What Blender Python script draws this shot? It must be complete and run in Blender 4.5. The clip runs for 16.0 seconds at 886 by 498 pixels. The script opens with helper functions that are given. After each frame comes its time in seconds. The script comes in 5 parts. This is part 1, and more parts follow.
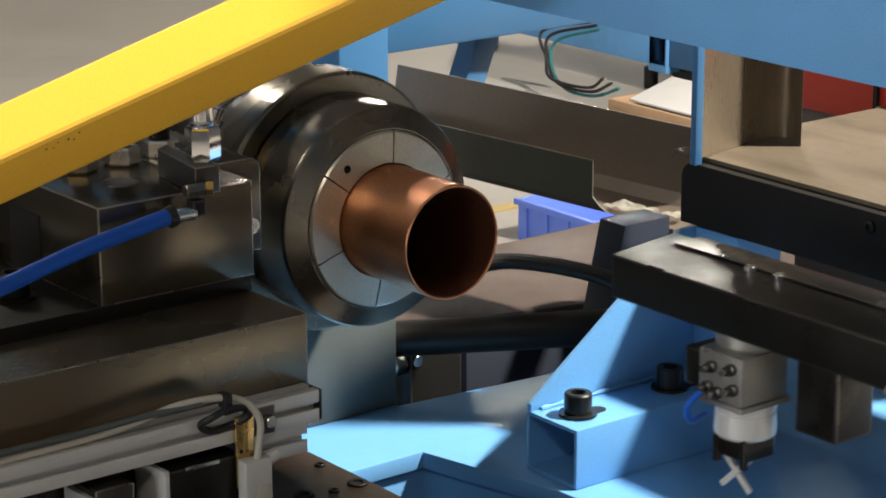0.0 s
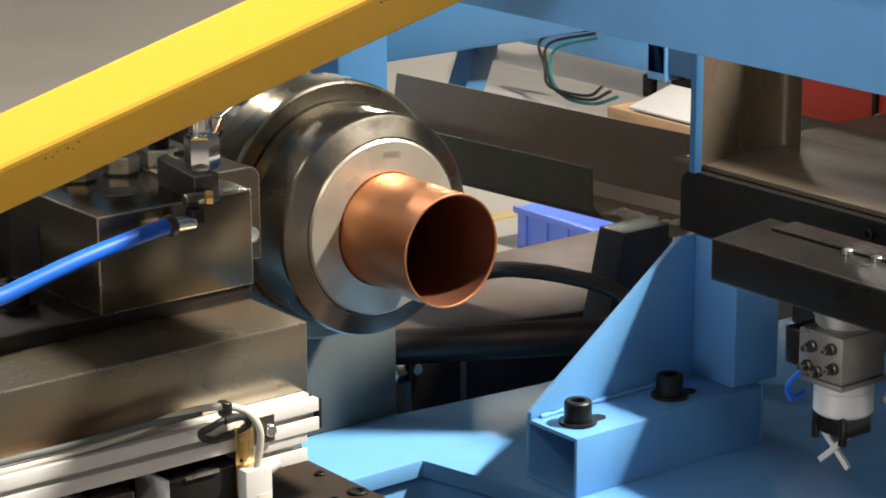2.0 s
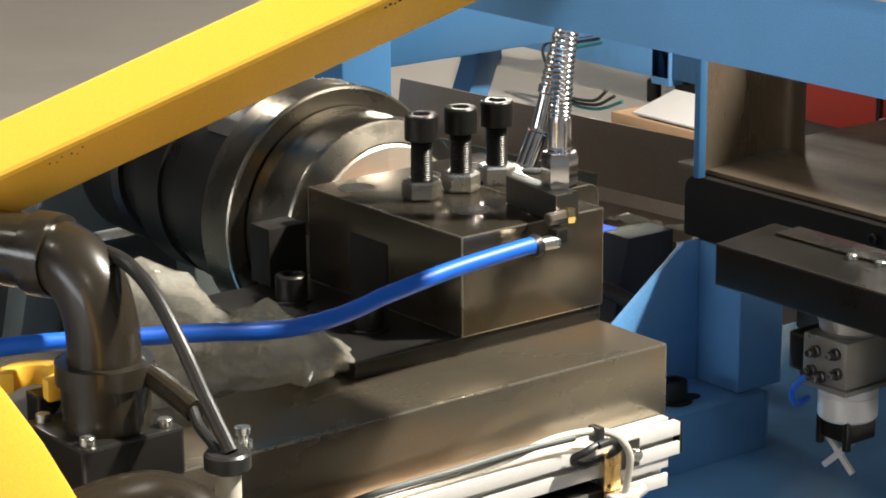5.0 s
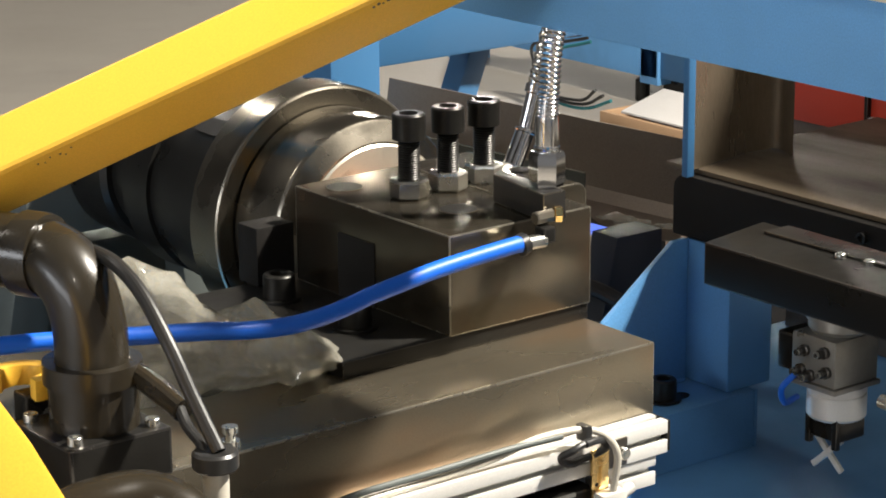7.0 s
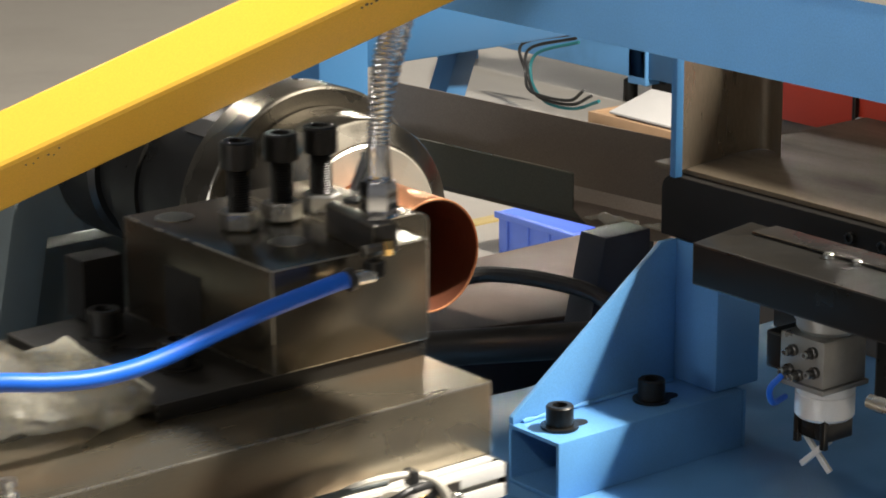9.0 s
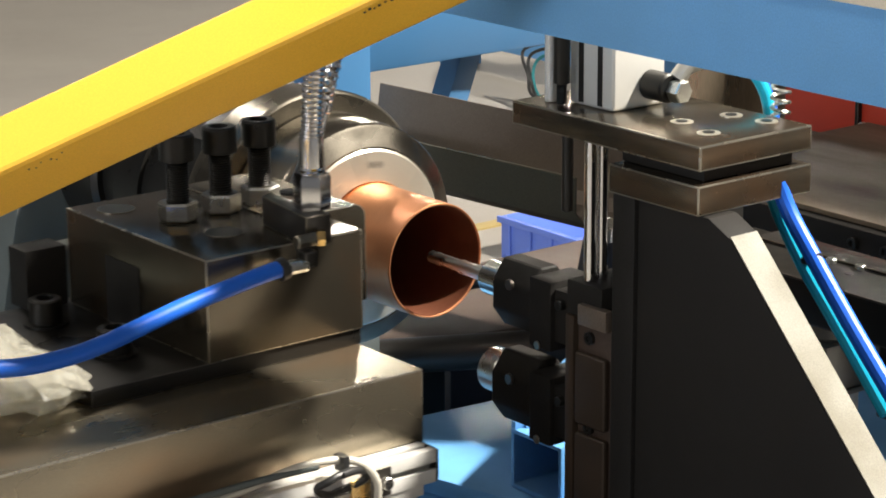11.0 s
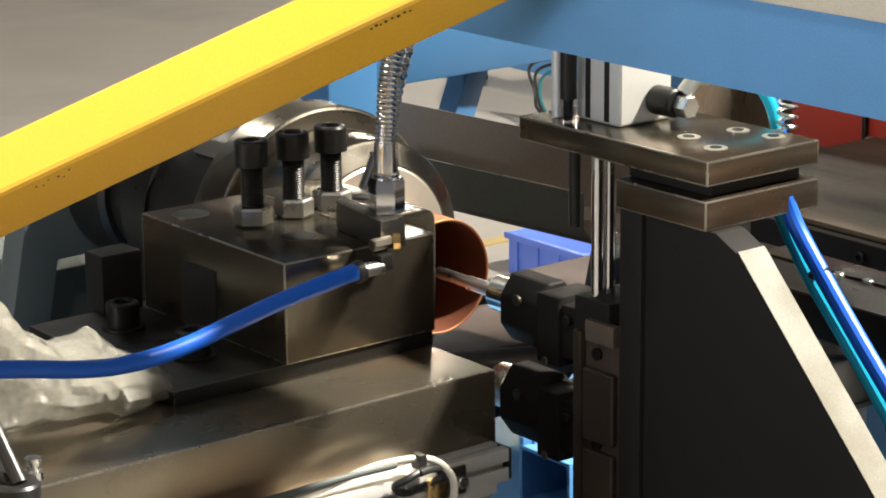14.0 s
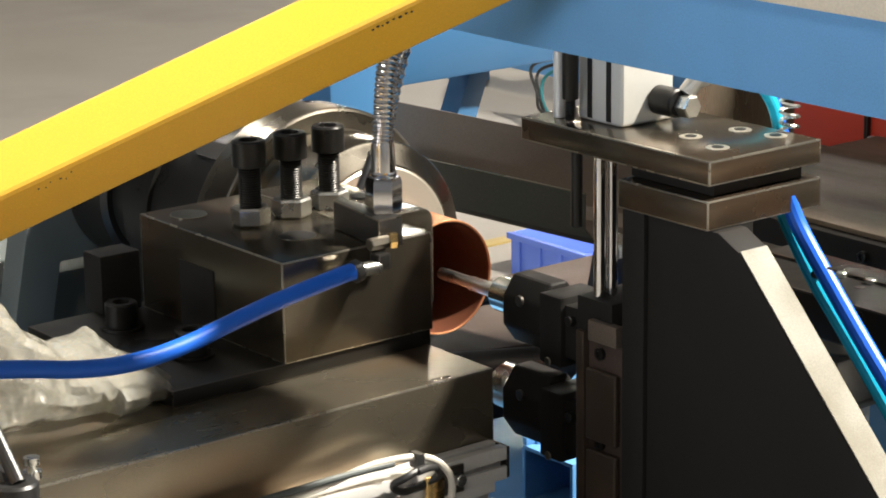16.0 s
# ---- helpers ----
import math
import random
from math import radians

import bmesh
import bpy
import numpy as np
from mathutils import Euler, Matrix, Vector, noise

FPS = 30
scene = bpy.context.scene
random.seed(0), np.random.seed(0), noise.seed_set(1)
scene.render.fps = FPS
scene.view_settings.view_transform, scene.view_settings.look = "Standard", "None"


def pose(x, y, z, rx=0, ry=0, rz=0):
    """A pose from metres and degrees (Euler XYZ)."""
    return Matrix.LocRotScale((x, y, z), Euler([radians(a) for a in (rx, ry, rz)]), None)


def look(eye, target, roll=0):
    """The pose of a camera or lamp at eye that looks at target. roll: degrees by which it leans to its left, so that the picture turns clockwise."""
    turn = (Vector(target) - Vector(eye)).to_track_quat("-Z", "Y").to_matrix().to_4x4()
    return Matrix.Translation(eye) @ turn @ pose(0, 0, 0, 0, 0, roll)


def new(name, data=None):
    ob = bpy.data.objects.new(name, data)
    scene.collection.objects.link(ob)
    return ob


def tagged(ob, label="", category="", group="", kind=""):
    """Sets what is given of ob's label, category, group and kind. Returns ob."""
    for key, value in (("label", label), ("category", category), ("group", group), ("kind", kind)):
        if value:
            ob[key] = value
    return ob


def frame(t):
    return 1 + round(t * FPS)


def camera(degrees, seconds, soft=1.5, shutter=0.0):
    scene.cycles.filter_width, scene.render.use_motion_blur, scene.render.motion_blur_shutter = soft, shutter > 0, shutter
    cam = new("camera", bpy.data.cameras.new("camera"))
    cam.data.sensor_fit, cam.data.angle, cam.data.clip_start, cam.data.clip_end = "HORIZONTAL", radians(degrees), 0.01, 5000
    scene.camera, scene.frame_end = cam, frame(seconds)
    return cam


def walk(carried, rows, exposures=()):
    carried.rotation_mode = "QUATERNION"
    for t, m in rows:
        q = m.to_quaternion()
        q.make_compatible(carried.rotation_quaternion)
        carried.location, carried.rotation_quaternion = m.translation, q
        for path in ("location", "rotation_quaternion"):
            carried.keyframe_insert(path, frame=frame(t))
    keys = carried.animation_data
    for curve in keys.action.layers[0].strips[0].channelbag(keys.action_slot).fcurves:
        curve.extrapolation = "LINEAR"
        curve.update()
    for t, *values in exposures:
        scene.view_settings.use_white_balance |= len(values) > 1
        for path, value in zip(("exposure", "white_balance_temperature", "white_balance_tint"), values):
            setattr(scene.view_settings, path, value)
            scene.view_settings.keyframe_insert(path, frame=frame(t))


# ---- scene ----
cam = camera(20.56, 16.0, soft=1.8, shutter=0.6)
EYE = (-0.8176, -1.0456, 1.4277)


def aim(yaw, pitch, roll):
    """The camera's pose: degrees clockwise from north, up from level, and leaning."""
    return pose(*EYE) @ pose(0, 0, 0, 0, 0, -yaw) @ pose(0, 0, 0, 90 + pitch) @ pose(0, 0, 0, 0, 0, roll)


PATH = [
    (0, 37.794, -16.024, -0.191),
    (0.5, 37.797, -16.050, -0.379),
    (1, 37.795, -16.015, -0.407),
    (1.5, 37.802, -15.916, -0.269),
    (2, 37.807, -15.829, -0.328),
    (2.5, 37.787, -15.791, -0.417),
    (3, 37.763, -15.783, -0.402),
    (3.5, 37.675, -15.726, -0.343),
    (4, 37.628, -15.677, -0.326),
    (6.5, 37.932, -15.753, -0.433),
    (7, 37.980, -15.720, -0.410),
    (7.5, 38.057, -15.734, -0.337),
    (8, 38.148, -15.741, -0.324),
    (8.5, 38.211, -15.748, -0.385),
    (9, 38.263, -15.711, -0.391),
    (11.5, 38.186, -15.540, -0.378),
    (12, 38.224, -15.464, -0.495),
    (12.5, 38.162, -15.398, -0.503),
    (13, 38.138, -15.311, -0.562),
    (13.5, 38.098, -15.279, -0.500),
    (14, 38.026, -15.225, -0.609),
    (14.5, 37.984, -15.201, -0.703),
    (15, 37.986, -15.218, -0.630),
    (15.5, 37.995, -15.216, -0.830),
    (16, 37.967, -15.207, -0.836),
]
walk(cam, [(t, aim(*a)) for t, *a in PATH], exposures=[(0.0, 0.08), (9.2, 0.08), (11.3, 0.22), (16.0, 0.22)])

# ---- world and light ----
world = bpy.data.worlds.new("hall_air")
scene.world = world
world.use_nodes = True
world.node_tree.nodes["Background"].inputs[0].default_value = (0.55, 0.6, 0.68, 1)
world.node_tree.nodes["Background"].inputs[1].default_value = 0.35


def lamp(place, target, watts, size, colour=(1.0, 0.93, 0.82)):
    data = bpy.data.lights.new("high_bay_light", "AREA")
    data.shape, data.size, data.energy, data.color = "DISK", size, watts, colour
    ob = new("high_bay_light", data)
    ob.matrix_world = look(place, target)
    return ob


# out of view: first placed from shadows, fourth from a highlight, others added fill
LAMPS = [((2.7, -2.0, 5.2), 1180, 0.36), ((-3.4, 2.4, 5.2), 25, 0.45), ((0.8, 6.2, 5.2), 75, 0.45), ((9.0, 10.6, 5.2), 170, 0.6), ((-3.6, -4.0, 5.0), 50, 0.45)]
for place, watts, size in LAMPS:
    lamp((place[0], place[1], place[2] - 0.05), (place[0] * 0.75, place[1] * 0.75, 0), watts, size)

# fill light added from the west to brighten the beam; its window is invented
west_fill = bpy.data.lights.new("window_daylight", "AREA")
west_fill.shape, west_fill.size, west_fill.size_y, west_fill.energy, west_fill.color = "RECTANGLE", 7.6, 1.9, 330, (0.96, 0.97, 1.0)
new("window_daylight", west_fill).matrix_world = look((-10.93, -1.0, 2.6), (0, -1.0, 2.6))


# ---- materials ----
def material(name, colour, rough=0.5, metal=0.0, grain=0.12, scale=60.0, stain=0.2, stain_scale=9.0, bump=0.05, stain_colour=None, coat=0.0, stretch=(1, 1, 1), alpha=1.0, trans=0.0, ior=1.45, rough_var=0.15):
    m = bpy.data.materials.new(name)
    m.use_nodes = True
    nt = m.node_tree
    b = nt.nodes["Principled BSDF"]
    tc = nt.nodes.new("ShaderNodeTexCoord")
    mp = nt.nodes.new("ShaderNodeMapping")
    mp.inputs["Scale"].default_value = stretch
    nt.links.new(tc.outputs["Object"], mp.inputs["Vector"])

    def tex(s, detail):
        n = nt.nodes.new("ShaderNodeTexNoise")
        n.inputs["Scale"].default_value, n.inputs["Detail"].default_value = s, detail
        nt.links.new(mp.outputs["Vector"], n.inputs["Vector"])
        return n

    def ramp(src, lo, hi, a, c):
        r = nt.nodes.new("ShaderNodeMapRange")
        r.inputs["From Min"].default_value, r.inputs["From Max"].default_value = lo, hi
        r.inputs["To Min"].default_value, r.inputs["To Max"].default_value = a, c
        nt.links.new(src, r.inputs["Value"])
        return r.outputs["Result"]

    def mix(fac, a, c):
        x = nt.nodes.new("ShaderNodeMix")
        x.data_type = "RGBA"
        nt.links.new(fac, x.inputs["Factor"])
        for i, v in ((6, a), (7, c)):
            if isinstance(v, tuple):
                x.inputs[i].default_value = (*v, 1)
            else:
                nt.links.new(v, x.inputs[i])
        return x.outputs[2]

    fine, wide = tex(scale * 40, 3), tex(stain_scale, 5)
    dark = tuple(v * (1 - 2 * grain) for v in colour)
    light = tuple(min(1, v * (1 + grain)) for v in colour)
    base = mix(ramp(fine.outputs["Fac"], 0.3, 0.7, 0, 1), dark, light)
    sc = stain_colour or tuple(v * 0.55 for v in colour)
    base = mix(ramp(wide.outputs["Fac"], 0.48, 0.72, 0, stain), base, sc)
    nt.links.new(base, b.inputs["Base Color"])
    nt.links.new(ramp(wide.outputs["Fac"], 0.3, 0.7, max(0.03, rough - rough_var), min(1, rough + rough_var)), b.inputs["Roughness"])
    b.inputs["Metallic"].default_value = metal
    b.inputs["Coat Weight"].default_value = coat
    b.inputs["Transmission Weight"].default_value = trans
    b.inputs["IOR"].default_value = ior
    b.inputs["Alpha"].default_value = alpha
    if bump:
        n = nt.nodes.new("ShaderNodeBump")
        n.inputs["Strength"].default_value, n.inputs["Distance"].default_value = bump, 0.001
        nt.links.new(fine.outputs["Fac"], n.inputs["Height"])
        nt.links.new(n.outputs["Normal"], b.inputs["Normal"])
    return m


def glow(name, colour, strength):
    m = bpy.data.materials.new(name)
    m.use_nodes = True
    b = m.node_tree.nodes["Principled BSDF"]
    b.inputs["Emission Color"].default_value, b.inputs["Emission Strength"].default_value = (*colour, 1), strength
    return m


M_STEEL = material("ground_steel", (0.26, 0.226, 0.168), 0.29, 0.86, 0.04, 40, 0.8, 10, 0.015, (0.34, 0.19, 0.095), stretch=(0.6, 1.4, 1), rough_var=0.07)
M_BLOCK = material("oiled_tool_steel", (0.15, 0.131, 0.1), 0.23, 0.88, 0.04, 40, 0.75, 15, 0.015, (0.20, 0.11, 0.058), rough_var=0.06)
M_DARK = material("blackened_steel", (0.10, 0.095, 0.09), 0.36, 0.85, 0.15, 50, 0.4, 12, 0.05, (0.16, 0.12, 0.08))
M_BLACK = material("black_oxide_steel", (0.022, 0.021, 0.019), 0.36, 0.5, 0.15, 60, 0.3, 20, 0.05)
M_HEAD = material("turned_steel", (0.28, 0.255, 0.21), 0.29, 1.0, 0.06, 30, 0.35, 16, 0.02, (0.17, 0.13, 0.09))
M_DIE = material("bright_die_steel", (0.66, 0.62, 0.52), 0.38, 0.8, 0.08, 30, 0.3, 18, 0.03, (0.42, 0.38, 0.3))
M_COPPER = material("copper", (0.78, 0.36, 0.18), 0.41, 1.0, 0.07, 20, 0.35, 22, 0.03, (0.58, 0.24, 0.11))
M_BLUE = material("sky_blue_paint", (0.12, 0.33, 0.64), 0.48, 0.0, 0.05, 30, 0.35, 14, 0.06, (0.10, 0.25, 0.44), coat=0.03)
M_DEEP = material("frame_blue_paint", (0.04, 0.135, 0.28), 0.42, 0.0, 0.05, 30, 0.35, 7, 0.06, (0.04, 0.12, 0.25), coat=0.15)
M_YELLOW = material("yellow_paint", (0.86, 0.49, 0.05), 0.48, 0.0, 0.04, 30, 0.2, 9, 0.05, (0.72, 0.42, 0.03), coat=0.03)
M_ZINC = material("zinc_plate", (0.72, 0.72, 0.68), 0.28, 1.0, 0.08, 60, 0.3, 30, 0.03)
M_CHROME = material("chrome", (0.82, 0.82, 0.82), 0.12, 1.0, 0.03, 60, 0.2, 30, 0.0, rough_var=0.06)
M_ALU = material("anodised_aluminium", (0.76, 0.75, 0.72), 0.42, 0.3, 0.05, 60, 0.2, 12, 0.03)
M_WHITE = material("pale_aluminium", (0.70, 0.69, 0.65), 0.4, 0.3, 0.05, 60, 0.25, 16, 0.03)
M_GREYP = material("grey_green_paint", (0.10, 0.115, 0.11), 0.5, 0.0, 0.08, 40, 0.35, 9, 0.08)
M_BRASS = material("brass", (0.78, 0.55, 0.24), 0.24, 1.0, 0.06, 60, 0.2, 30, 0.02)
M_RUBBER = material("black_rubber", (0.02, 0.02, 0.02), 0.42, 0.0, 0.1, 60, 0.2, 20, 0.05)
M_PLASTIC = material("dark_brown_plastic", (0.022, 0.018, 0.012), 0.28, 0.0, 0.1, 60, 0.3, 14, 0.04, coat=0.2)
M_HOSE = material("blue_tubing", (0.008, 0.12, 0.66), 0.46, 0.0, 0.04, 60, 0.1, 10, 0.0, coat=0.0)
M_CYAN = material("cyan_tubing", (0.02, 0.48, 0.68), 0.22, 0.0, 0.04, 60, 0.1, 10, 0.0, coat=0.4)
M_CABLE = material("pale_cable", (0.52, 0.49, 0.42), 0.4, 0.0, 0.06, 60, 0.2, 20, 0.02)
M_CRATE = material("blue_crate_plastic", (0.14, 0.24, 0.78), 0.45, 0.0, 0.05, 30, 0.2, 6, 0.02)
M_CARD = material("cardboard", (0.52, 0.33, 0.19), 0.8, 0.0, 0.08, 30, 0.25, 7, 0.05)
M_RED = material("red_paint", (0.52, 0.05, 0.025), 0.4, 0.0, 0.06, 30, 0.3, 8, 0.05)
M_SHEET = material("dull_sheet_steel", (0.20, 0.162, 0.13), 0.45, 0.5, 0.1, 30, 0.4, 6, 0.03, (0.15, 0.11, 0.08))
M_STAINLESS = material("stained_sheet", (0.29, 0.24, 0.175), 0.36, 0.75, 0.06, 20, 0.75, 26, 0.02, (0.13, 0.085, 0.05), stretch=(1, 1, 0.22))
M_CONCRETE = material("worn_concrete", (0.33, 0.305, 0.27), 0.55, 0.0, 0.08, 8, 0.4, 1.3, 0.1)
M_WALL = material("hall_wall_paint", (0.27, 0.27, 0.28), 0.7, 0.0, 0.05, 8, 0.25, 0.8, 0.05)
M_CREAM = material("cream_cover_plate", (0.66, 0.60, 0.50), 0.45, 0.0, 0.05, 20, 0.25, 6, 0.03)
M_PALE = material("pale_lid_paint", (0.72, 0.70, 0.68), 0.5, 0.0, 0.05, 20, 0.2, 6, 0.03)
# plain black; on flat hole, slot and groove parts it stands for inner shade
M_BOREBLK = material("black_and_hole_shade", (0.012, 0.011, 0.01), 0.5, 0.1, 0.1, 60, 0.2, 20, 0.0)
M_TAPE = material("yellow_floor_line", (0.40, 0.30, 0.11), 0.6, 0.0, 0.1, 10, 0.4, 5, 0.05)
M_NAVY = material("dark_bed_paint", (0.025, 0.03, 0.045), 0.45, 0.0, 0.1, 30, 0.3, 8, 0.05)
# dark brown, lowered further for the shade over the plate behind the table
M_BROWN = material("brown_with_plate_shade", (0.058, 0.04, 0.031), 0.55, 0.0, 0.1, 20, 0.4, 8, 0.05)
# lighter steel for rubbed edges, with their highlight painted in
M_EDGE = material("rubbed_glint_edge", (0.38, 0.35, 0.29), 0.3, 0.85, 0.08, 30, 0.4, 40, 0.02)
M_OLIVE = material("dull_olive_sheet", (0.085, 0.085, 0.07), 0.45, 0.2, 0.08, 20, 0.4, 7, 0.03, (0.12, 0.09, 0.06))
# copper darkened to hold the shade inside the tube
M_BORE = material("shaded_copper_bore", (0.28, 0.105, 0.06), 0.5, 0.75, 0.1, 20, 0.4, 18, 0.03)
M_TEAL = material("dark_teal_cable", (0.02, 0.16, 0.18), 0.4, 0.0, 0.06, 20, 0.2, 10, 0.0)
# glow for the invented west window
M_FILLPANE = glow("glowing_fill_pane", (0.74, 0.87, 1.0), 2.0)
M_MATT = material("matt_black_paint", (0.016, 0.015, 0.014), 0.62, 0.0, 0.15, 40, 0.3, 14, 0.06, (0.024, 0.021, 0.018), ior=1.22)
M_SHELF = material("rubbed_brown_shelf", (0.13, 0.103, 0.07), 0.62, 0.2, 0.1, 30, 0.8, 30, 0.04, (0.06, 0.042, 0.028), stretch=(1, 0.3, 1))
M_WAY = material("oily_brown_way", (0.05, 0.036, 0.026), 0.42, 0.3, 0.1, 30, 0.5, 12, 0.03, (0.11, 0.06, 0.035))
M_GREYALU = material("dull_grey_aluminium", (0.40, 0.39, 0.36), 0.4, 0.7, 0.06, 60, 0.35, 40, 0.03, (0.22, 0.20, 0.16))
M_GROUND = material("stained_ground_edge", (0.21, 0.2, 0.165), 0.7, 0.0, 0.1, 30, 0.7, 26, 0.03, (0.14, 0.12, 0.085))
M_FOLD = material("crumpled_polythene", (0.66, 0.64, 0.55), 0.12, 0.0, 0.03, 4, 0.45, 60, 0.05, (0.5, 0.46, 0.36), alpha=0.68, trans=0.55, ior=1.25, coat=1.0, rough_var=0.06)


# brighter bevel faces: rubbed edges, and the glint along them put into colour
WORN_GLINT = {"ground_steel": M_EDGE, "oiled_tool_steel": M_EDGE, "blackened_steel": M_HEAD, "black_oxide_steel": M_DARK}


# ---- building helpers ----
def bevelled(bm, w, seg=2):
    if w > 0:
        edges = [e for e in bm.edges if len(e.link_faces) == 2 and e.calc_face_angle(0) > 0.6]
        bmesh.ops.bevel(bm, geom=edges, offset=w, segments=seg, affect="EDGES", profile=0.6, clamp_overlap=True, material=1)
    return bm


def box(x0, x1, y0, y1, z0, z1, w=0.0008, seg=2):
    bm = bmesh.new()
    m = Matrix.Translation(((x0 + x1) / 2, (y0 + y1) / 2, (z0 + z1) / 2)) @ Matrix.Diagonal((abs(x1 - x0), abs(y1 - y0), abs(z1 - z0), 1))
    bmesh.ops.create_cube(bm, size=1, matrix=m)
    return bevelled(bm, w, seg)


def prism(points, axis, a, b, w=0.0008, seg=2):
    """A plate: an outline in the two other axes, from a to b along the axis."""
    bm = bmesh.new()

    def at(p, v):
        return {"x": (v, p[0], p[1]), "y": (p[0], v, p[1]), "z": (p[0], p[1], v)}[axis]
    lo = [bm.verts.new(at(p, a)) for p in points]
    hi = [bm.verts.new(at(p, b)) for p in points]
    bm.faces.new(lo)
    bm.faces.new(hi)
    n = len(points)
    for i in range(n):
        bm.faces.new((lo[i], lo[(i + 1) % n], hi[(i + 1) % n], hi[i]))
    bmesh.ops.recalc_face_normals(bm, faces=bm.faces[:])
    return bevelled(bm, w, seg)


def spin(profile, p, d, seg=48, closed=False):
    """A turned part: (distance along, radius) pairs round the line from p along d. closed: the profile is a loop."""
    bm = bmesh.new()
    q = Vector(d).normalized().to_track_quat("Z", "Y").to_matrix()
    rings = []
    for s, r in profile:
        if r <= 1e-6:
            rings.append([bm.verts.new(Vector(p) + q @ Vector((0, 0, s)))])
        else:
            rings.append([bm.verts.new(Vector(p) + q @ Vector((r * math.cos(2 * math.pi * i / seg), r * math.sin(2 * math.pi * i / seg), s))) for i in range(seg)])
    pairs = list(zip(rings, rings[1:])) + ([(rings[-1], rings[0])] if closed else [])
    for a, b in pairs:
        for i in range(seg):
            j = (i + 1) % seg
            f = [a[i % len(a)], a[j % len(a)], b[j % len(b)], b[i % len(b)]]
            f = list(dict.fromkeys(f))
            if len(f) > 2:
                bm.faces.new(f)
    bmesh.ops.recalc_face_normals(bm, faces=bm.faces[:])
    return bm


def rod(p1, p2, r, c=0.0, seg=24):
    """A round bar from p1 to p2 with a small chamfer."""
    d = Vector(p2) - Vector(p1)
    h = d.length
    c = min(c if c else r * 0.12, h * 0.4)
    return spin([(0, 0), (0, r - c), (c, r), (h - c, r), (h, r - c), (h, 0)], p1, d, seg)


def hexbar(p1, p2, flats, turn=0.0):
    """A hexagon bar with chamfered ends, given the width across its flats."""
    d = Vector(p2) - Vector(p1)
    r, h = flats / math.sqrt(3), d.length
    bm = bmesh.new()
    q = d.normalized().to_track_quat("Z", "Y").to_matrix()
    rings = []
    for s, k in ((0, 0.9), (h * 0.12, 1), (h * 0.88, 1), (h, 0.9)):
        rings.append([bm.verts.new(Vector(p1) + q @ Vector((r * k * math.cos(turn + math.pi * i / 3), r * k * math.sin(turn + math.pi * i / 3), s))) for i in range(6)])
    for a, b in zip(rings, rings[1:]):
        for i in range(6):
            bm.faces.new((a[i], a[(i + 1) % 6], b[(i + 1) % 6], b[i]))
    bm.faces.new(rings[0][::-1])
    bm.faces.new(rings[-1])
    bmesh.ops.recalc_face_normals(bm, faces=bm.faces[:])
    return bm


def curve_points(points, steps=8):
    """A smooth line through the points."""
    p = [Vector(v) for v in points]
    p = [p[0] * 2 - p[1]] + p + [p[-1] * 2 - p[-2]]
    out = []
    for a, b, c, d in zip(p, p[1:], p[2:], p[3:]):
        for i in range(steps):
            t = i / steps
            out.append(0.5 * (2 * b + (c - a) * t + (2 * a - 5 * b + 4 * c - d) * t * t + (3 * b - a - 3 * c + d) * t ** 3))
    return out + [p[-2]]


def sweep(points, r, steps=8, seg=14, radius=None):
    """A round hose along a smooth line; radius(i) gives its radius at step i."""
    line = curve_points(points, steps)
    bm = bmesh.new()
    rings = []
    side = None
    for i, p in enumerate(line):
        d = (line[min(i + 1, len(line) - 1)] - line[max(i - 1, 0)]).normalized()
        side = (d.orthogonal() if side is None else side - d * side.dot(d)).normalized()
        up = d.cross(side)
        k = radius(i) if radius else r
        rings.append([bm.verts.new(p + k * (side * math.cos(2 * math.pi * j / seg) + up * math.sin(2 * math.pi * j / seg))) for j in range(seg)])
    for a, b in zip(rings, rings[1:]):
        for j in range(seg):
            bm.faces.new((a[j], a[(j + 1) % seg], b[(j + 1) % seg], b[j]))
    bm.faces.new(rings[0][::-1])
    bm.faces.new(rings[-1])
    bmesh.ops.recalc_face_normals(bm, faces=bm.faces[:])
    return bm


def bar(p1, p2, w, h, turn=0.0, bev=0.0015, wall=0.0):
    """A square bar or (wall) open tube from p1 to p2; turn: degrees round its own line."""
    d = Vector(p2) - Vector(p1)
    bm = box(-w / 2, w / 2, -h / 2, h / 2, 0, d.length, bev) if not wall else None
    if wall:
        bm = bmesh.new()
        rings = []
        for z, k in ((0, 0), (d.length, 0), (d.length, wall), (0, wall)):
            a, b = w / 2 - k, h / 2 - k
            rings.append([bm.verts.new((x, y, z)) for x, y in ((-a, -b), (a, -b), (a, b), (-a, b))])
        for r1, r2 in zip(rings, rings[1:] + rings[:1]):
            for i in range(4):
                bm.faces.new((r1[i], r1[(i + 1) % 4], r2[(i + 1) % 4], r2[i]))
        bmesh.ops.recalc_face_normals(bm, faces=bm.faces[:])
        bevelled(bm, bev)
    m = Matrix.Translation(p1) @ d.to_track_quat("Z", "Y").to_matrix().to_4x4() @ pose(0, 0, 0, 0, 0, turn)
    bmesh.ops.transform(bm, matrix=m, verts=bm.verts[:])
    return bm


def thing(name, base, label, category, group="", kind=""):
    ob = new(name)
    ob.location = base
    ob["base"] = [float(v) for v in base]
    return tagged(ob, label, category, group, kind)


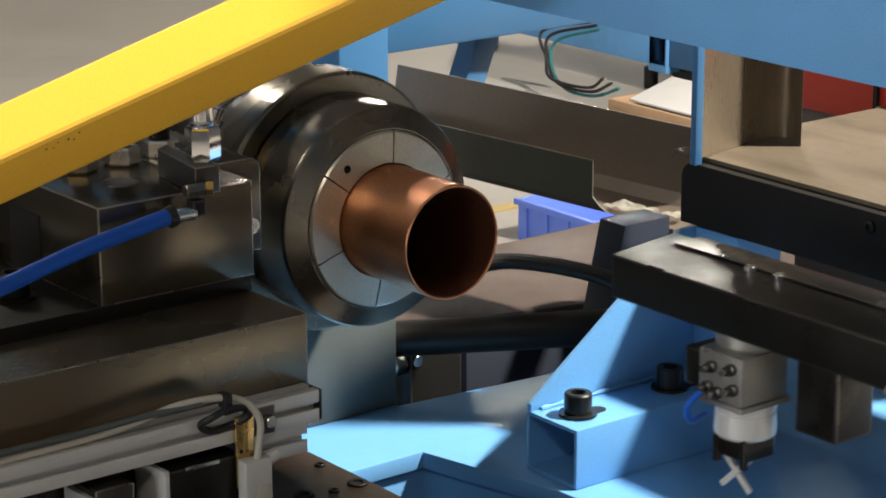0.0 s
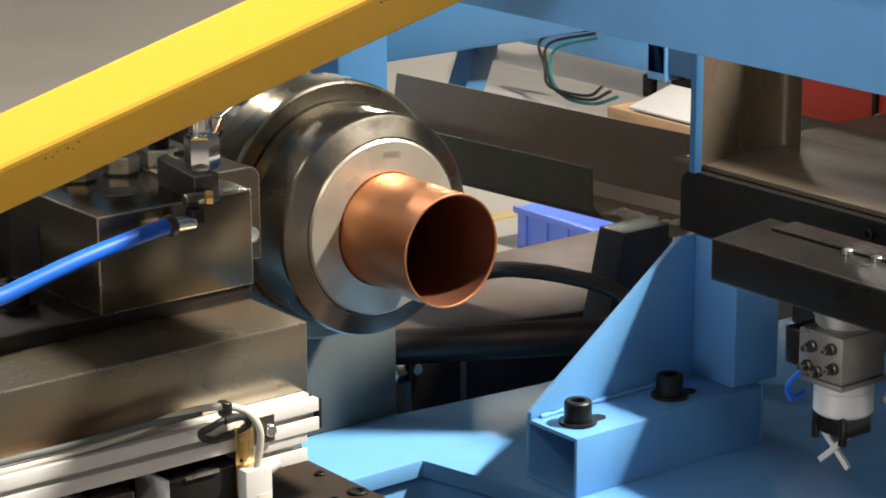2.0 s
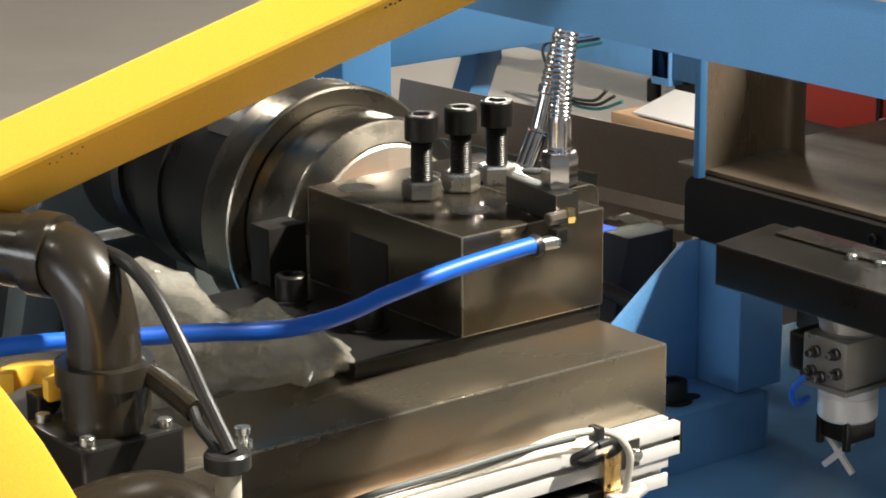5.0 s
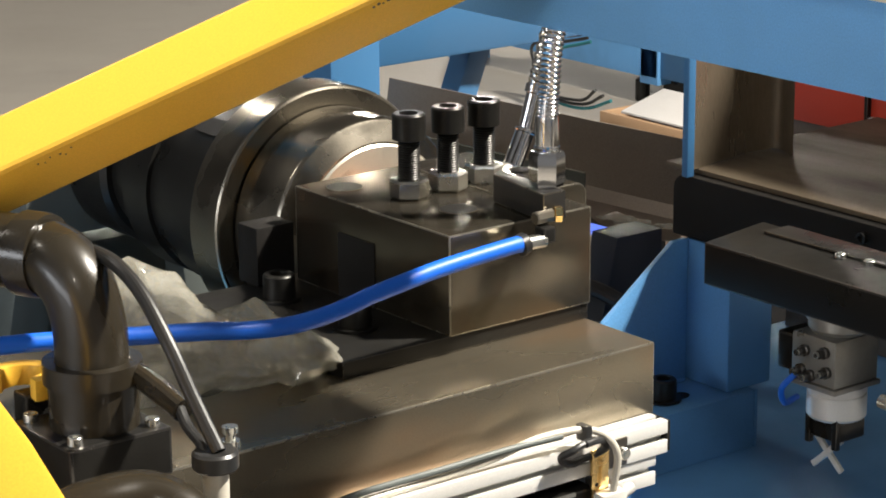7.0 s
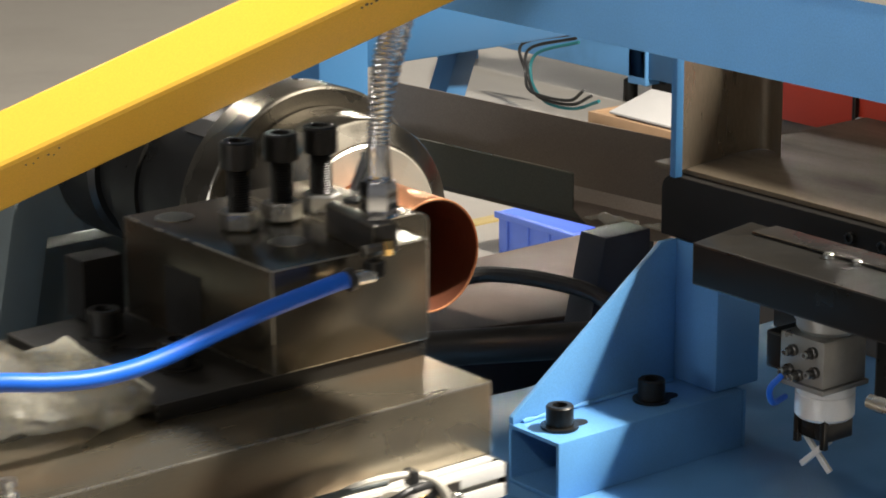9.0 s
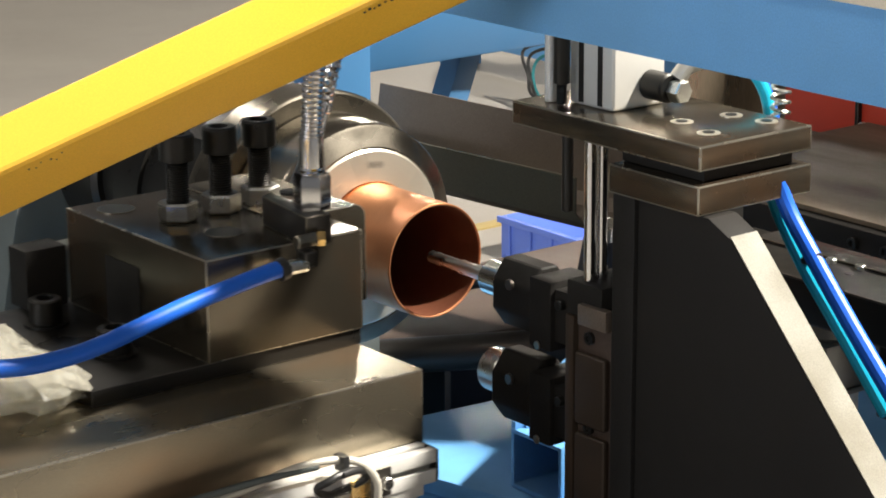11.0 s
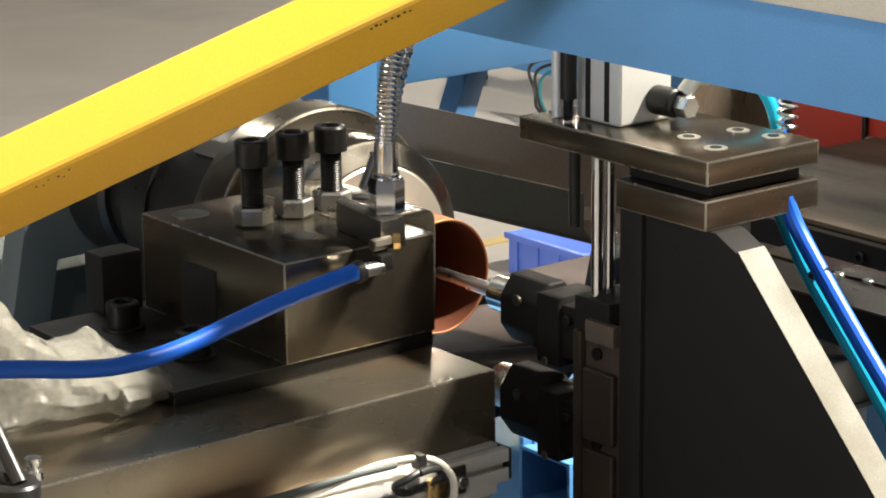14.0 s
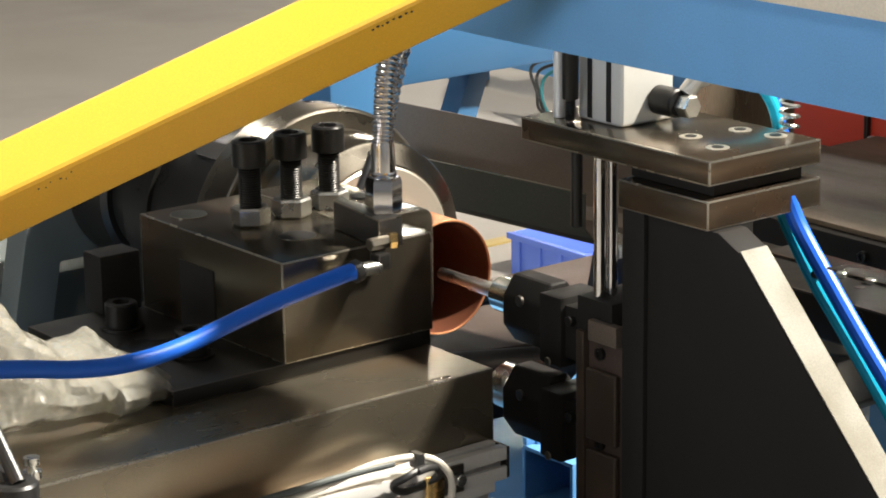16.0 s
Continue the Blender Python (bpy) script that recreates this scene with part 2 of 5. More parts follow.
def part(name, bm, material, parent=None, label="", smooth=True):
    """Links a bmesh, given in the world's space at the thing's first place, as one mesh."""
    top = parent
    while top is not None and top.parent is not None:
        top = top.parent
    if top is not None and "base" in top:
        bmesh.ops.translate(bm, vec=-Vector(top["base"]), verts=bm.verts[:])
    me = bpy.data.meshes.new(name)
    bm.to_mesh(me)
    bm.free()
    me.materials.append(material)
    me.materials.append(WORN_GLINT.get(material.name, material))
    if smooth:
        me.polygons.foreach_set("use_smooth", [True] * len(me.polygons))
        me.set_sharp_from_angle(angle=radians(21))
    ob = new(name, me)
    ob.parent = parent
    if label:
        ob["label"] = label
    return ob


def solo(name, bm, material, label, category, kind="", group=""):
    """A thing of one mesh, its origin at its base."""
    zs = [v.co for v in bm.verts]
    c = sum(zs, Vector()) / len(zs)
    c.z = min(v.z for v in zs)
    bmesh.ops.translate(bm, vec=-c, verts=bm.verts[:])
    ob = part(name, bm, material)
    ob.location = c
    return tagged(ob, label, category, group, kind)


def cap_screw(name, p, d, head_r, head_h, parent, shank=0.0, washer=0.0, material=None, label=""):
    """A socket head cap screw whose head's underside is at p, its top towards d; a hollow hexagon drawn as a turned recess."""
    d = Vector(d).normalized()
    c = head_r * 0.1
    prof = [(0, 0), (0, head_r), (head_h - c, head_r), (head_h, head_r - c), (head_h, head_r * 0.56), (head_h * 0.45, head_r * 0.5), (head_h * 0.45, 0)]
    bm = spin(prof, p, d, 24)
    head = part(name, bm, material or M_BLACK, parent, label)
    if washer:
        part("washer", spin([(0, head_r * 0.5), (0, washer), (0.0015, washer), (0.0015, head_r * 0.5)], Vector(p) - d * 0.0016, d, 28), material or M_BLACK, head)
    if shank:
        n = int(shank / 0.0012)
        prof = []
        for i in range(n):
            prof += [(-shank + shank * i / n, head_r * 0.60), (-shank + shank * (i + 0.5) / n, head_r * 0.67)]
        part("threaded_shank", spin([(-shank, 0)] + prof + [(0, head_r * 0.66), (0, 0)], p, d, 20), material or M_BLACK, head)
    return head


# ---- the hall ----
def hall():
    solo("ground", box(-11, 13, -9, 15, -0.2, 0, 0), M_CONCRETE, "grey-brown worn concrete workshop floor", "floor", "structure")
    solo("wall_north", box(-11, 13, 15, 15.2, 0, 6.6, 0), M_WALL, "plain pale grey painted hall wall", "wall", "structure")
    solo("wall_south", box(-11, 13, -9.2, -9, 0, 6.6, 0), M_WALL, "plain pale grey painted hall wall", "wall", "structure")
    solo("wall_east", box(13, 13.2, -9.2, 15.2, 0, 6.6, 0), M_WALL, "plain pale grey painted hall wall", "wall", "structure")
    west = prism([(-9.2, 0), (15.2, 0), (15.2, 6.6), (3.0, 6.6), (3.0, 1.5), (-5.0, 1.5), (-5.0, 3.7), (2.999, 3.7), (2.999, 6.6), (-9.2, 6.6)], "x", -11.2, -11, 0)
    solo("wall_west", west, M_WALL, "plain pale grey painted hall wall with an opening for the added window", "wall", "structure")
    # unseen window, added to go with the west fill light
    w = thing("window_1", (-11.1, -1.0, 1.5), "unseen long window added for fill light, with pale metal mullions", "window", kind="structure")
    part("pane", box(-11.12, -11.10, -5.0, 3.0, 1.5, 3.7, 0), M_FILLPANE, w)
    for y in (-5.0, -3.0, -1.0, 1.0, 2.95):
        part("mullion", box(-11.09, -11.04, y, y + 0.05, 1.5, 3.7, 0.004), M_ALU, w)
    solo("ceiling", box(-11.2, 13.2, -9.2, 15.2, 6.6, 6.8, 0), M_WALL, "plain pale grey hall ceiling", "ceiling", "structure")
    solo("floor_line", box(1.2, 4.6, 3.04, 3.08, 0.0, 0.004, 0), M_TAPE, "worn yellow line painted on the floor", "floor line", "structure")
    for place, watts, size in LAMPS:
        x, y, z = place
        t = thing("high_bay_lamp", (x, y, z), "unseen round metal high bay lamp added under the ceiling", "ceiling lamp", "hall lamps")
        part("shade", spin([(0.35, 0.0), (0.35, 0.06), (0.22, 0.09), (0.0, 0.27), (0.0, 0.26), (0.21, 0.08), (0.33, 0.05), (0.33, 0)], (x, y, z), (0, 0, 1), 32), M_ALU, t)
        part("rod", rod((x, y, z + 0.34), (x, y, 6.6), 0.012), M_ALU, t)


hall()


# ---- the machine bed ----
def machine_bed():
    t = thing("machine_bed", (0.3, 0.2, 0), "sky-blue painted steel machine bed with a notched table top", "machine bed")
    top = [(0.098, -0.36), (0.073, -0.011), (0.049, 0.0934), (-0.10, 0.0934), (-0.34, 0.0934), (-0.34, 0.30), (0.088, 0.258), (0.0885, 0.1715), (0.20, 0.160), (0.55, 0.160), (0.55, -0.36)]
    part("table_top", prism(top, "z", 0.8738, 0.885, 0.0012), M_BLUE, t)
    inner = [(0.102, -0.36), (0.077, -0.011), (0.053, 0.0974), (-0.34, 0.0974), (-0.34, 0.29), (0.085, 0.25), (0.085, 0.1675), (0.198, 0.156), (0.55, 0.156), (0.55, -0.36)]
    part("table_body", prism(inner, "z", 0.80, 0.8736, 0.0012), M_BLUE, t)
    part("lower_bed", box(-0.62, 0.62, -0.62, 0.42, 0.70, 0.7995, 0.002), M_NAVY, t)
    part("way_block", box(-0.30, -0.0285, -0.30, 0.1065, 0.8855, 0.90, 0.0012), M_WAY, t, "dark oily brown steel way")
    part("way_base", box(-0.29, -0.034, -0.29, 0.0925, 0.80, 0.8853, 0.002), M_MATT, t)
    for x, y, r in ((-0.0369, 0.0433, 0.0062), (-0.0726, 0.047, 0.0062), (-0.055, 0.0418, 0.0032), (-0.0375, 0.081, 0.0032)):
        part("way_screw", spin([(0, 0), (0, r), (0.0012, r), (0.0016, r * 0.9), (0.0016, r * 0.55), (0.0004, r * 0.5), (0.0004, 0)], (x, y, 0.9), (0, 0, 1), 20), M_BLACK, t)
    for x in (-0.55, 0.55):
        for y in (-0.55, 0.35):
            part("leg", box(x - 0.05, x + 0.05, y - 0.05, y + 0.05, 0, 0.70, 0.003), M_DEEP, t)
    part("threaded_hole", spin([(0, 0), (0, 0.003), (0.002, 0.003), (0.002, 0)], (0.0655, 0.014, 0.868), (1, 0.23, 0), 16), M_BOREBLK, t)
    return t


machine_bed()


# ---- the head that holds the tube ----
def clamp_head():
    t = thing("tube_clamp_head", (0, 0.2, 0.885), "turned steel clamp head with bright split die segments", "clamp head")
    ax, d = (0, 0, 1.05), (0, 1, 0)
    part("front_ring", spin([(0.0655, 0.0535), (0.0655, 0.0540), (0.0705, 0.0640), (0.0716, 0.0658), (0.0728, 0.0666), (0.0745, 0.0670), (0.112, 0.0675), (0.112, 0.0535)], ax, d, 96, True), M_HEAD, t, "turned steel ring with a bright rim")
    part("flange", spin([(0.1135, 0.06), (0.1135, 0.0775), (0.1142, 0.0788), (0.1155, 0.0795), (0.142, 0.0795), (0.145, 0.077), (0.145, 0.06)], ax, d, 96, True), M_HEAD, t)
    part("barrel", spin([(0.144, 0), (0.144, 0.062), (0.205, 0.062), (0.210, 0.058), (0.222, 0.058), (0.222, 0.061), (0.250, 0.061), (0.250, 0.048), (0.34, 0.048), (0.34, 0)], ax, d, 80), M_BLACK, t, "dark steel barrel")
    chuck = part("chuck", spin([(0.076, 0.034), (0.076, 0.0530), (0.09, 0.0530), (0.09, 0.034)], ax, d, 64, True), M_BOREBLK, t, "turning chuck ring behind the die segments")
    for i in range(6):
        a0 = radians(60 * i + 22)
        bm = bmesh.new()
        n = 12
        g = 0.010
        ring = []
        for k in range(n + 1):
            a = a0 + g + (radians(60) - 2 * g) * k / n
            ring.append([bm.verts.new((r * math.cos(a), y, 1.05 + r * math.sin(a))) for r, y in ((0.0338, 0.068), (0.0338, 0.0625), (0.0345, 0.0618), (0.0515, 0.0640), (0.0528, 0.0652), (0.0528, 0.075), (0.0338, 0.075))])
        for a, b in zip(ring, ring[1:]):
            for j in range(7):
                bm.faces.new((a[j], a[(j + 1) % 7], b[(j + 1) % 7], b[j]))
        bm.faces.new(ring[0])
        bm.faces.new(ring[-1])
        bmesh.ops.recalc_face_normals(bm, faces=bm.faces[:])
        part("die_segment", bm, M_DIE, chuck)
        if i == 1:
            a = radians(128)
            part("pin_hole", rod((0.044 * math.cos(a), 0.0626, 1.05 + 0.044 * math.sin(a)), (0.044 * math.cos(a), 0.068, 1.05 + 0.044 * math.sin(a)), 0.0024), M_BOREBLK, chuck)
    # support under the head
    part("support_block", box(0.012, 0.088, 0.172, 0.25, 0.885, 1.0, 0.0015), M_GREYP, t, "grey-green painted support block")
    n = Vector((0.1155, 0.2050, 0.8975))
    part("clamp_lug", box(n.x + 0.006, n.x + 0.050, 0.2015, 0.222, 0.80, n.z + 0.010, 0.0015), M_BLACK, t)
    part("lug_nut", hexbar((n.x - 0.003, 0.2105, n.z), (n.x + 0.0058, 0.2105, n.z), 0.014), M_ZINC, t)
    part("lug_bolt", rod((n.x + 0.012, 0.2005, n.z + 0.002), (n.x + 0.012, 0.2014, n.z + 0.002), 0.004), M_ZINC, t)
    # wide slotted drum and grey casting behind
    part("slot", prism([(0.150, -0.006), (0.188, -0.006), (0.192, -0.003), (0.194, 0), (0.192, 0.003), (0.188, 0.006), (0.150, 0.006)], "x", 0, 0.004, 0), M_BOREBLK, t)
    part("rear_flange", spin([(0.285, 0.0), (0.285, 0.052), (0.289, 0.055), (0.33, 0.055), (0.33, 0)], ax, d, 80), M_BLACK, t)
    part("casting", prism([(-0.13, 0.80), (-0.10, 0.80), (-0.06, 1.0), (0.03, 1.0), (0.05, 0.80), (0.09, 0.80), (0.07, 1.045), (-0.08, 1.045)], "y", 0.335, 0.36, 0.002), M_GREYP, t, "grey painted casting")
    for o in t.children:
        if o.name.startswith("slot"):
            o.matrix_local = Matrix.Translation(Vector((0, 0, 0.165)) + Vector((0, -0.2, 0))) @ pose(0, 0, 0, 0, -128, 0) @ Matrix.Translation((0.0590, 0, 0)) @ Matrix.Translation(Vector((0, 0.2, 0.885)))
    # the chuck turns round its own middle
    middle = Vector((0, 0.08, 1.05)) - Vector(t["base"])
    for o in (chuck, *chuck.children):
        o.data.transform(Matrix.Translation(-middle))
    chuck.location = middle
    return chuck


CHUCK = clamp_head()


def housing():
    t = thing("headstock_housing", (-0.5, 0.66, 0), "dark grey-green painted headstock housing", "machine housing")
    part("cabinet", box(-0.95, 0.06, 0.38, 0.95, 0, 0.98, 0.006), M_GREYP, t)
    part("rib", prism([(-0.30, 0.9802), (-0.20, 0.9802), (-0.16, 1.06), (-0.24, 1.06)], "y", 0.385, 0.40, 0.002), M_GREYP, t)
    part("top_cap", box(-0.90, -0.32, 0.42, 0.90, 0.9802, 1.0, 0.004), M_BLACK, t)
    return t


housing()


def copper_tube():
    t = thing("copper_tube", (0, 0.18, 1.05), "bright copper tube held in the clamp head, open end forward", "copper tube")
    part("wall", spin([(0.0006, 0.0320), (0.0, 0.0323), (0.0, 0.0330), (0.0006, 0.03335), (0.37, 0.03335), (0.37, 0.0320)], (0, 0, 1.05), (0, 1, 0), 96, True), M_COPPER, t)
    # inner wall apart from the outer one, with its shade in the colour
    part("bore", spin([(0.0008, 0.0319), (0.0008, 0.0316), (0.365, 0.0316), (0.365, 0.0), (0.366, 0.0), (0.366, 0.0319)], (0, 0, 1.05), (0, 1, 0), 96, True), M_BORE, t, "inner copper wall, darkened to hold the bore's shade")
    return t


TUBE = copper_tube()


# ---- angle bracket, guide beam and the swinging arm ----
def foot_bracket():
    t = thing("bracket", (0.15, 0.01, 0.885), "sky-blue welded steel bracket bolted to the table", "bracket")
    x0, x1, y0, y1, z0, z1 = 0.081, 0.235, -0.016, 0.031, 0.885, 0.923
    foot = part("foot_tube", bar((x0, (y0 + y1) / 2, (z0 + z1) / 2), (x1, (y0 + y1) / 2, (z0 + z1) / 2), y1 - y0, z1 - z0, 0, 0.0025, 0.003), M_BLUE, t, "open-ended square tube")
    part("end_plate", box(x1 + 0.0002, x1 + 0.003, y0, y1, z0, z1, 0.0005), M_BLUE, t)
    part("gusset", prism([(0.0815, 0.923), (0.216, 0.923), (0.216, 1.0165), (0.2035, 1.0165), (0.0815, 0.9275)], "y", 0.027, 0.031, 0.0006), M_BLUE, t)
    part("post", box(0.2165, 0.255, -0.010, 0.031, 0.9232, 1.0165, 0.002), M_BLUE, t)
    part("weld_bead", sweep([(0.088, 0.0255, 0.9238), (0.14, 0.0252, 0.9242), (0.214, 0.0255, 0.9238)], 0.0016, 10, 8, lambda i: 0.0014 + 0.0006 * math.sin(i * 2.1)), M_BLUE, t)
    for x, y in ((0.100, 0.005), (0.1765, 0.006)):
        part("slotted_hole", prism([(x + r * math.cos(a) + s, y + r * math.sin(a)) for r in (0.0052,) for s, angles in ((0.016, range(-90, 91, 30)), (0, range(90, 271, 30))) for a in map(radians, angles)], "z", 0.923, 0.9234, 0), M_BOREBLK, t)
        cap_screw("cap_screw", (x, y, 0.9252), (0, 0, 1), 0.0085, 0.0125, t, 0, 0.0118)
    return t


foot_bracket()


def guide_beam():
    t = thing("guide_beam", (0.25, -0.2, 1.0165), "black steel guide beam carried on the blue bracket", "guide beam")
    corner = [(0.041 - 0.010 + 0.010 * math.sin(radians(k)), 1.047 + 0.010 * math.cos(radians(k))) for k in range(0, 91, 15)]
    part("beam", prism([(-0.60, 1.0172), (-0.60, 1.057)] + corner + [(0.041, 1.0172)], "x", 0.215, 0.300, 0.0012), M_MATT, t)
    part("cover_strip", box(0.2225, 0.42, -0.6, 0.056, 1.0573, 1.0605, 0.0006), M_SHELF, t, "worn brown-stained steel cover strip")
    part("post", box(0.258, 0.299, -0.58, -0.53, 0.885, 1.0170, 0.002), M_DEEP, t)
    for y in (-0.12, -0.145):
        cap_screw("cap_screw", (0.2145, y, 1.0485), (-1, 0, 0), 0.0035, 0.003, t)
    return t


guide_beam()


def backdrop_frame():
    """The blue column, stained sheet and red box behind the beam."""
    t = thing("sheet_guard", (0.25, 0.03, 1.0572), "brown-stained bright sheet steel guard on a thin blue post", "sheet guard")
    c0, c1 = Vector((0.2175, 0.0258, 1.0607)), Vector((0.2950, 0.0274, 1.0607))
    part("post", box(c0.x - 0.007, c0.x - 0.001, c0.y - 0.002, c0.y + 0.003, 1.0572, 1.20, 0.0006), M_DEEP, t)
    sheet = [c0, c0 * 0.6 + c1 * 0.4 + Vector((0.010, 0.008, 0)), c0 * 0.25 + c1 * 0.75 + Vector((0.014, 0.010, 0)), c1 + Vector((0.004, 0.002, 0)), c1 + Vector((-0.006, -0.018, 0))]
    pts = [tuple(v)[:2] for v in curve_points(sheet, 8)]
    back = [(x + 0.0012, y + 0.001) for x, y in reversed(pts)]
    part("curved_sheet", prism(pts + back, "z", 1.0608, 1.20, 0), M_STAINLESS, t)
    r0, r1 = Vector((0.4300, 0.1544, 1.0418)), Vector((0.4300, 0.0640, 1.0460))
    r = thing("red_box", (0.47, 0.0, 0.885), "red painted steel box with a small clamp screw", "red box")
    part("box", box(0.43, 0.52, r1.y - 0.16, r0.y, r0.z, r0.z + 0.055, 0.002), M_RED, r)
    part("plinth", box(0.434, 0.515, r1.y - 0.155, r0.y - 0.004, 0.885, r0.z - 0.0002, 0.002), M_SHEET, r)
    k = (0.4280, 0.0688, 1.0522)
    part("clamp_screw", spin([(0, 0), (0, 0.0048), (0.003, 0.0048), (0.003, 0.003), (0.010, 0.003), (0.010, 0)], (0.4298, k[1], k[2]), (-1, -0.2, 0), 20), M_ZINC, r)
    part("screw_arm", box(0.4255, 0.4297, k[1] + 0.002, k[1] + 0.005, k[2], k[2] + 0.03, 0.0005), M_BLACK, r)


backdrop_frame()


def gripper_arm():
    t = thing("gripper_arm", (0.20, -0.08, 0.885), "black steel arm with a pneumatic gripper hanging under it", "gripper arm")
    x0, y1, zt, zb = 0.136, 0.017, 1.0155, 0.988
    part("arm_plate", prism([(x0, y1), (x0 + 0.064, y1 + 0.012), (x0 + 0.064, -0.42), (x0, -0.42)], "z", zb, zt, 0.0015), M_BLACK, t)
    for dx, y in ((0.051, -0.062), (0.053, -0.084)):
        cap_screw("cap_screw", (x0 + dx - 0.012, y, zt + 0.0002), (0, 0, 1), 0.0035, 0.003, t, material=M_ZINC)
    w = (0.2625, 0.0069, 1.0175)
    part("top_strip", box(w[0] - 0.084, w[0] - 0.062, -0.30, w[1], 1.0157, 1.0175, 0.0004), M_DARK, t, "rubbed steel strip")
    part("drill_hole", rod((x0 + 0.03, -0.085, zt), (x0 + 0.03, -0.085, zt + 0.0003), 0.003), M_BOREBLK, t)
    gx, gy = (0.1600, -0.0771, 0.9628)[:2]
    part("swivel", spin([(0, 0), (0, 0.0165), (0.003, 0.019), (0.0085, 0.019), (0.0085, 0.0205), (0.012, 0.0205), (0.012, 0)], (gx, gy, zb - 0.012), (0, 0, 1), 40), M_GREYALU, t)
    body = part("gripper_body", box(gx - 0.021, gx + 0.017, gy - 0.017, gy + 0.019, 0.946, zb - 0.0122, 0.0015), M_GREYALU, t, "grey aluminium gripper body")
    part("body_lip", box(gx - 0.0225, gx + 0.0185, gy - 0.0185, gy + 0.0205, 0.9425, 0.9458, 0.0008), M_GREYALU, body)
    part("cylinder", spin([(0, 0), (0, 0.0165), (0.002, 0.0185), (0.0155, 0.0185), (0.016, 0.0178), (0.0172, 0.0178), (0.0178, 0.0185), (0.0212, 0.0185), (0.0212, 0)], (gx, gy, 0.9212), (0, 0, 1), 44), M_ALU, t, "pale aluminium cylinder")
    for y, z in ((gy - 0.009, 0.968), (gy + 0.007, 0.966), (gy - 0.011, 0.956), (gy + 0.010, 0.953), (gy + 0.002, 0.951)):
        fit_base = part("air_fitting", spin([(0, 0), (0, 0.0036), (0.0025, 0.0038), (0.003, 0.0026), (0.0062, 0.0028), (0.0075, 0.0020), (0.0075, 0)], (gx - 0.0212, y, z), (-1, 0, 0), 16), M_DARK, body)
        part("release_ring", spin([(0, 0.0013), (0, 0.0021), (0.0014, 0.0021), (0.0014, 0.0013)], (gx - 0.0288, y, z), (-1, 0, 0), 16, True), M_ZINC, fit_base)
    part("valve_block", box(gx + 0.019, gx + 0.05, gy - 0.055, gy - 0.022, 0.925, 0.975, 0.002), M_BLACK, t)
    part("valve_mount", box(gx + 0.012, gx + 0.04, gy - 0.045, gy - 0.018, 0.9755, zb - 0.0002, 0.001), M_BLACK, t)
    part("side_block", box(gx - 0.018, gx + 0.012, gy + 0.0195, gy + 0.034, 0.948, 0.972, 0.002), M_BLACK, t)
    part("air_tube", sweep([(gx - 0.029, gy + 0.009, 0.951), (gx - 0.036, gy + 0.012, 0.943), (gx - 0.03, gy + 0.015, 0.932), (gx - 0.012, gy + 0.022, 0.93)], 0.002, 8, 10), M_HOSE, t)
    jaw = part("jaw_holder", box(gx - 0.012, gx + 0.012, gy - 0.013, gy + 0.013, 0.9085, 0.9208, 0.0012), M_BLACK, t)
    for s in (-1, 1):
        part("jaw_rail", box(gx - 0.0135, gx - 0.0095, gy + s * 0.011 - 0.002, gy + s * 0.011 + 0.002, 0.904, 0.924, 0.0005), M_BLACK, jaw)
        part("finger", bar((gx - 0.006, gy - s * 0.011, 0.909), (gx - 0.006 - s * 0.001, gy + s * 0.011, 0.888), 0.0026, 0.0038, 0, 0.0005), M_ALU, t, "bright crossed finger")
    # the arm runs in front of the beam: drawn in and reduced towards the operator's side
    k, near = 0.88, Vector(EYE)
    for o in t.children_recursive:
        o.data.transform(Matrix.Scale(k, 4))
    t.location = near + (Vector(t["base"]) - near) * k
    t["base"] = [float(v) for v in t.location]
    part("arm_post", box(0.028, 0.07, -0.49, -0.44, 0.7997, 1.0403, 0.002), M_DEEP, t)
    return t


ARM = gripper_arm()


# ---- the sliding tool carriage ----
LEANING, HOSE = [], []
REAR_X, REAR_Z = 0.0178, 1.1102


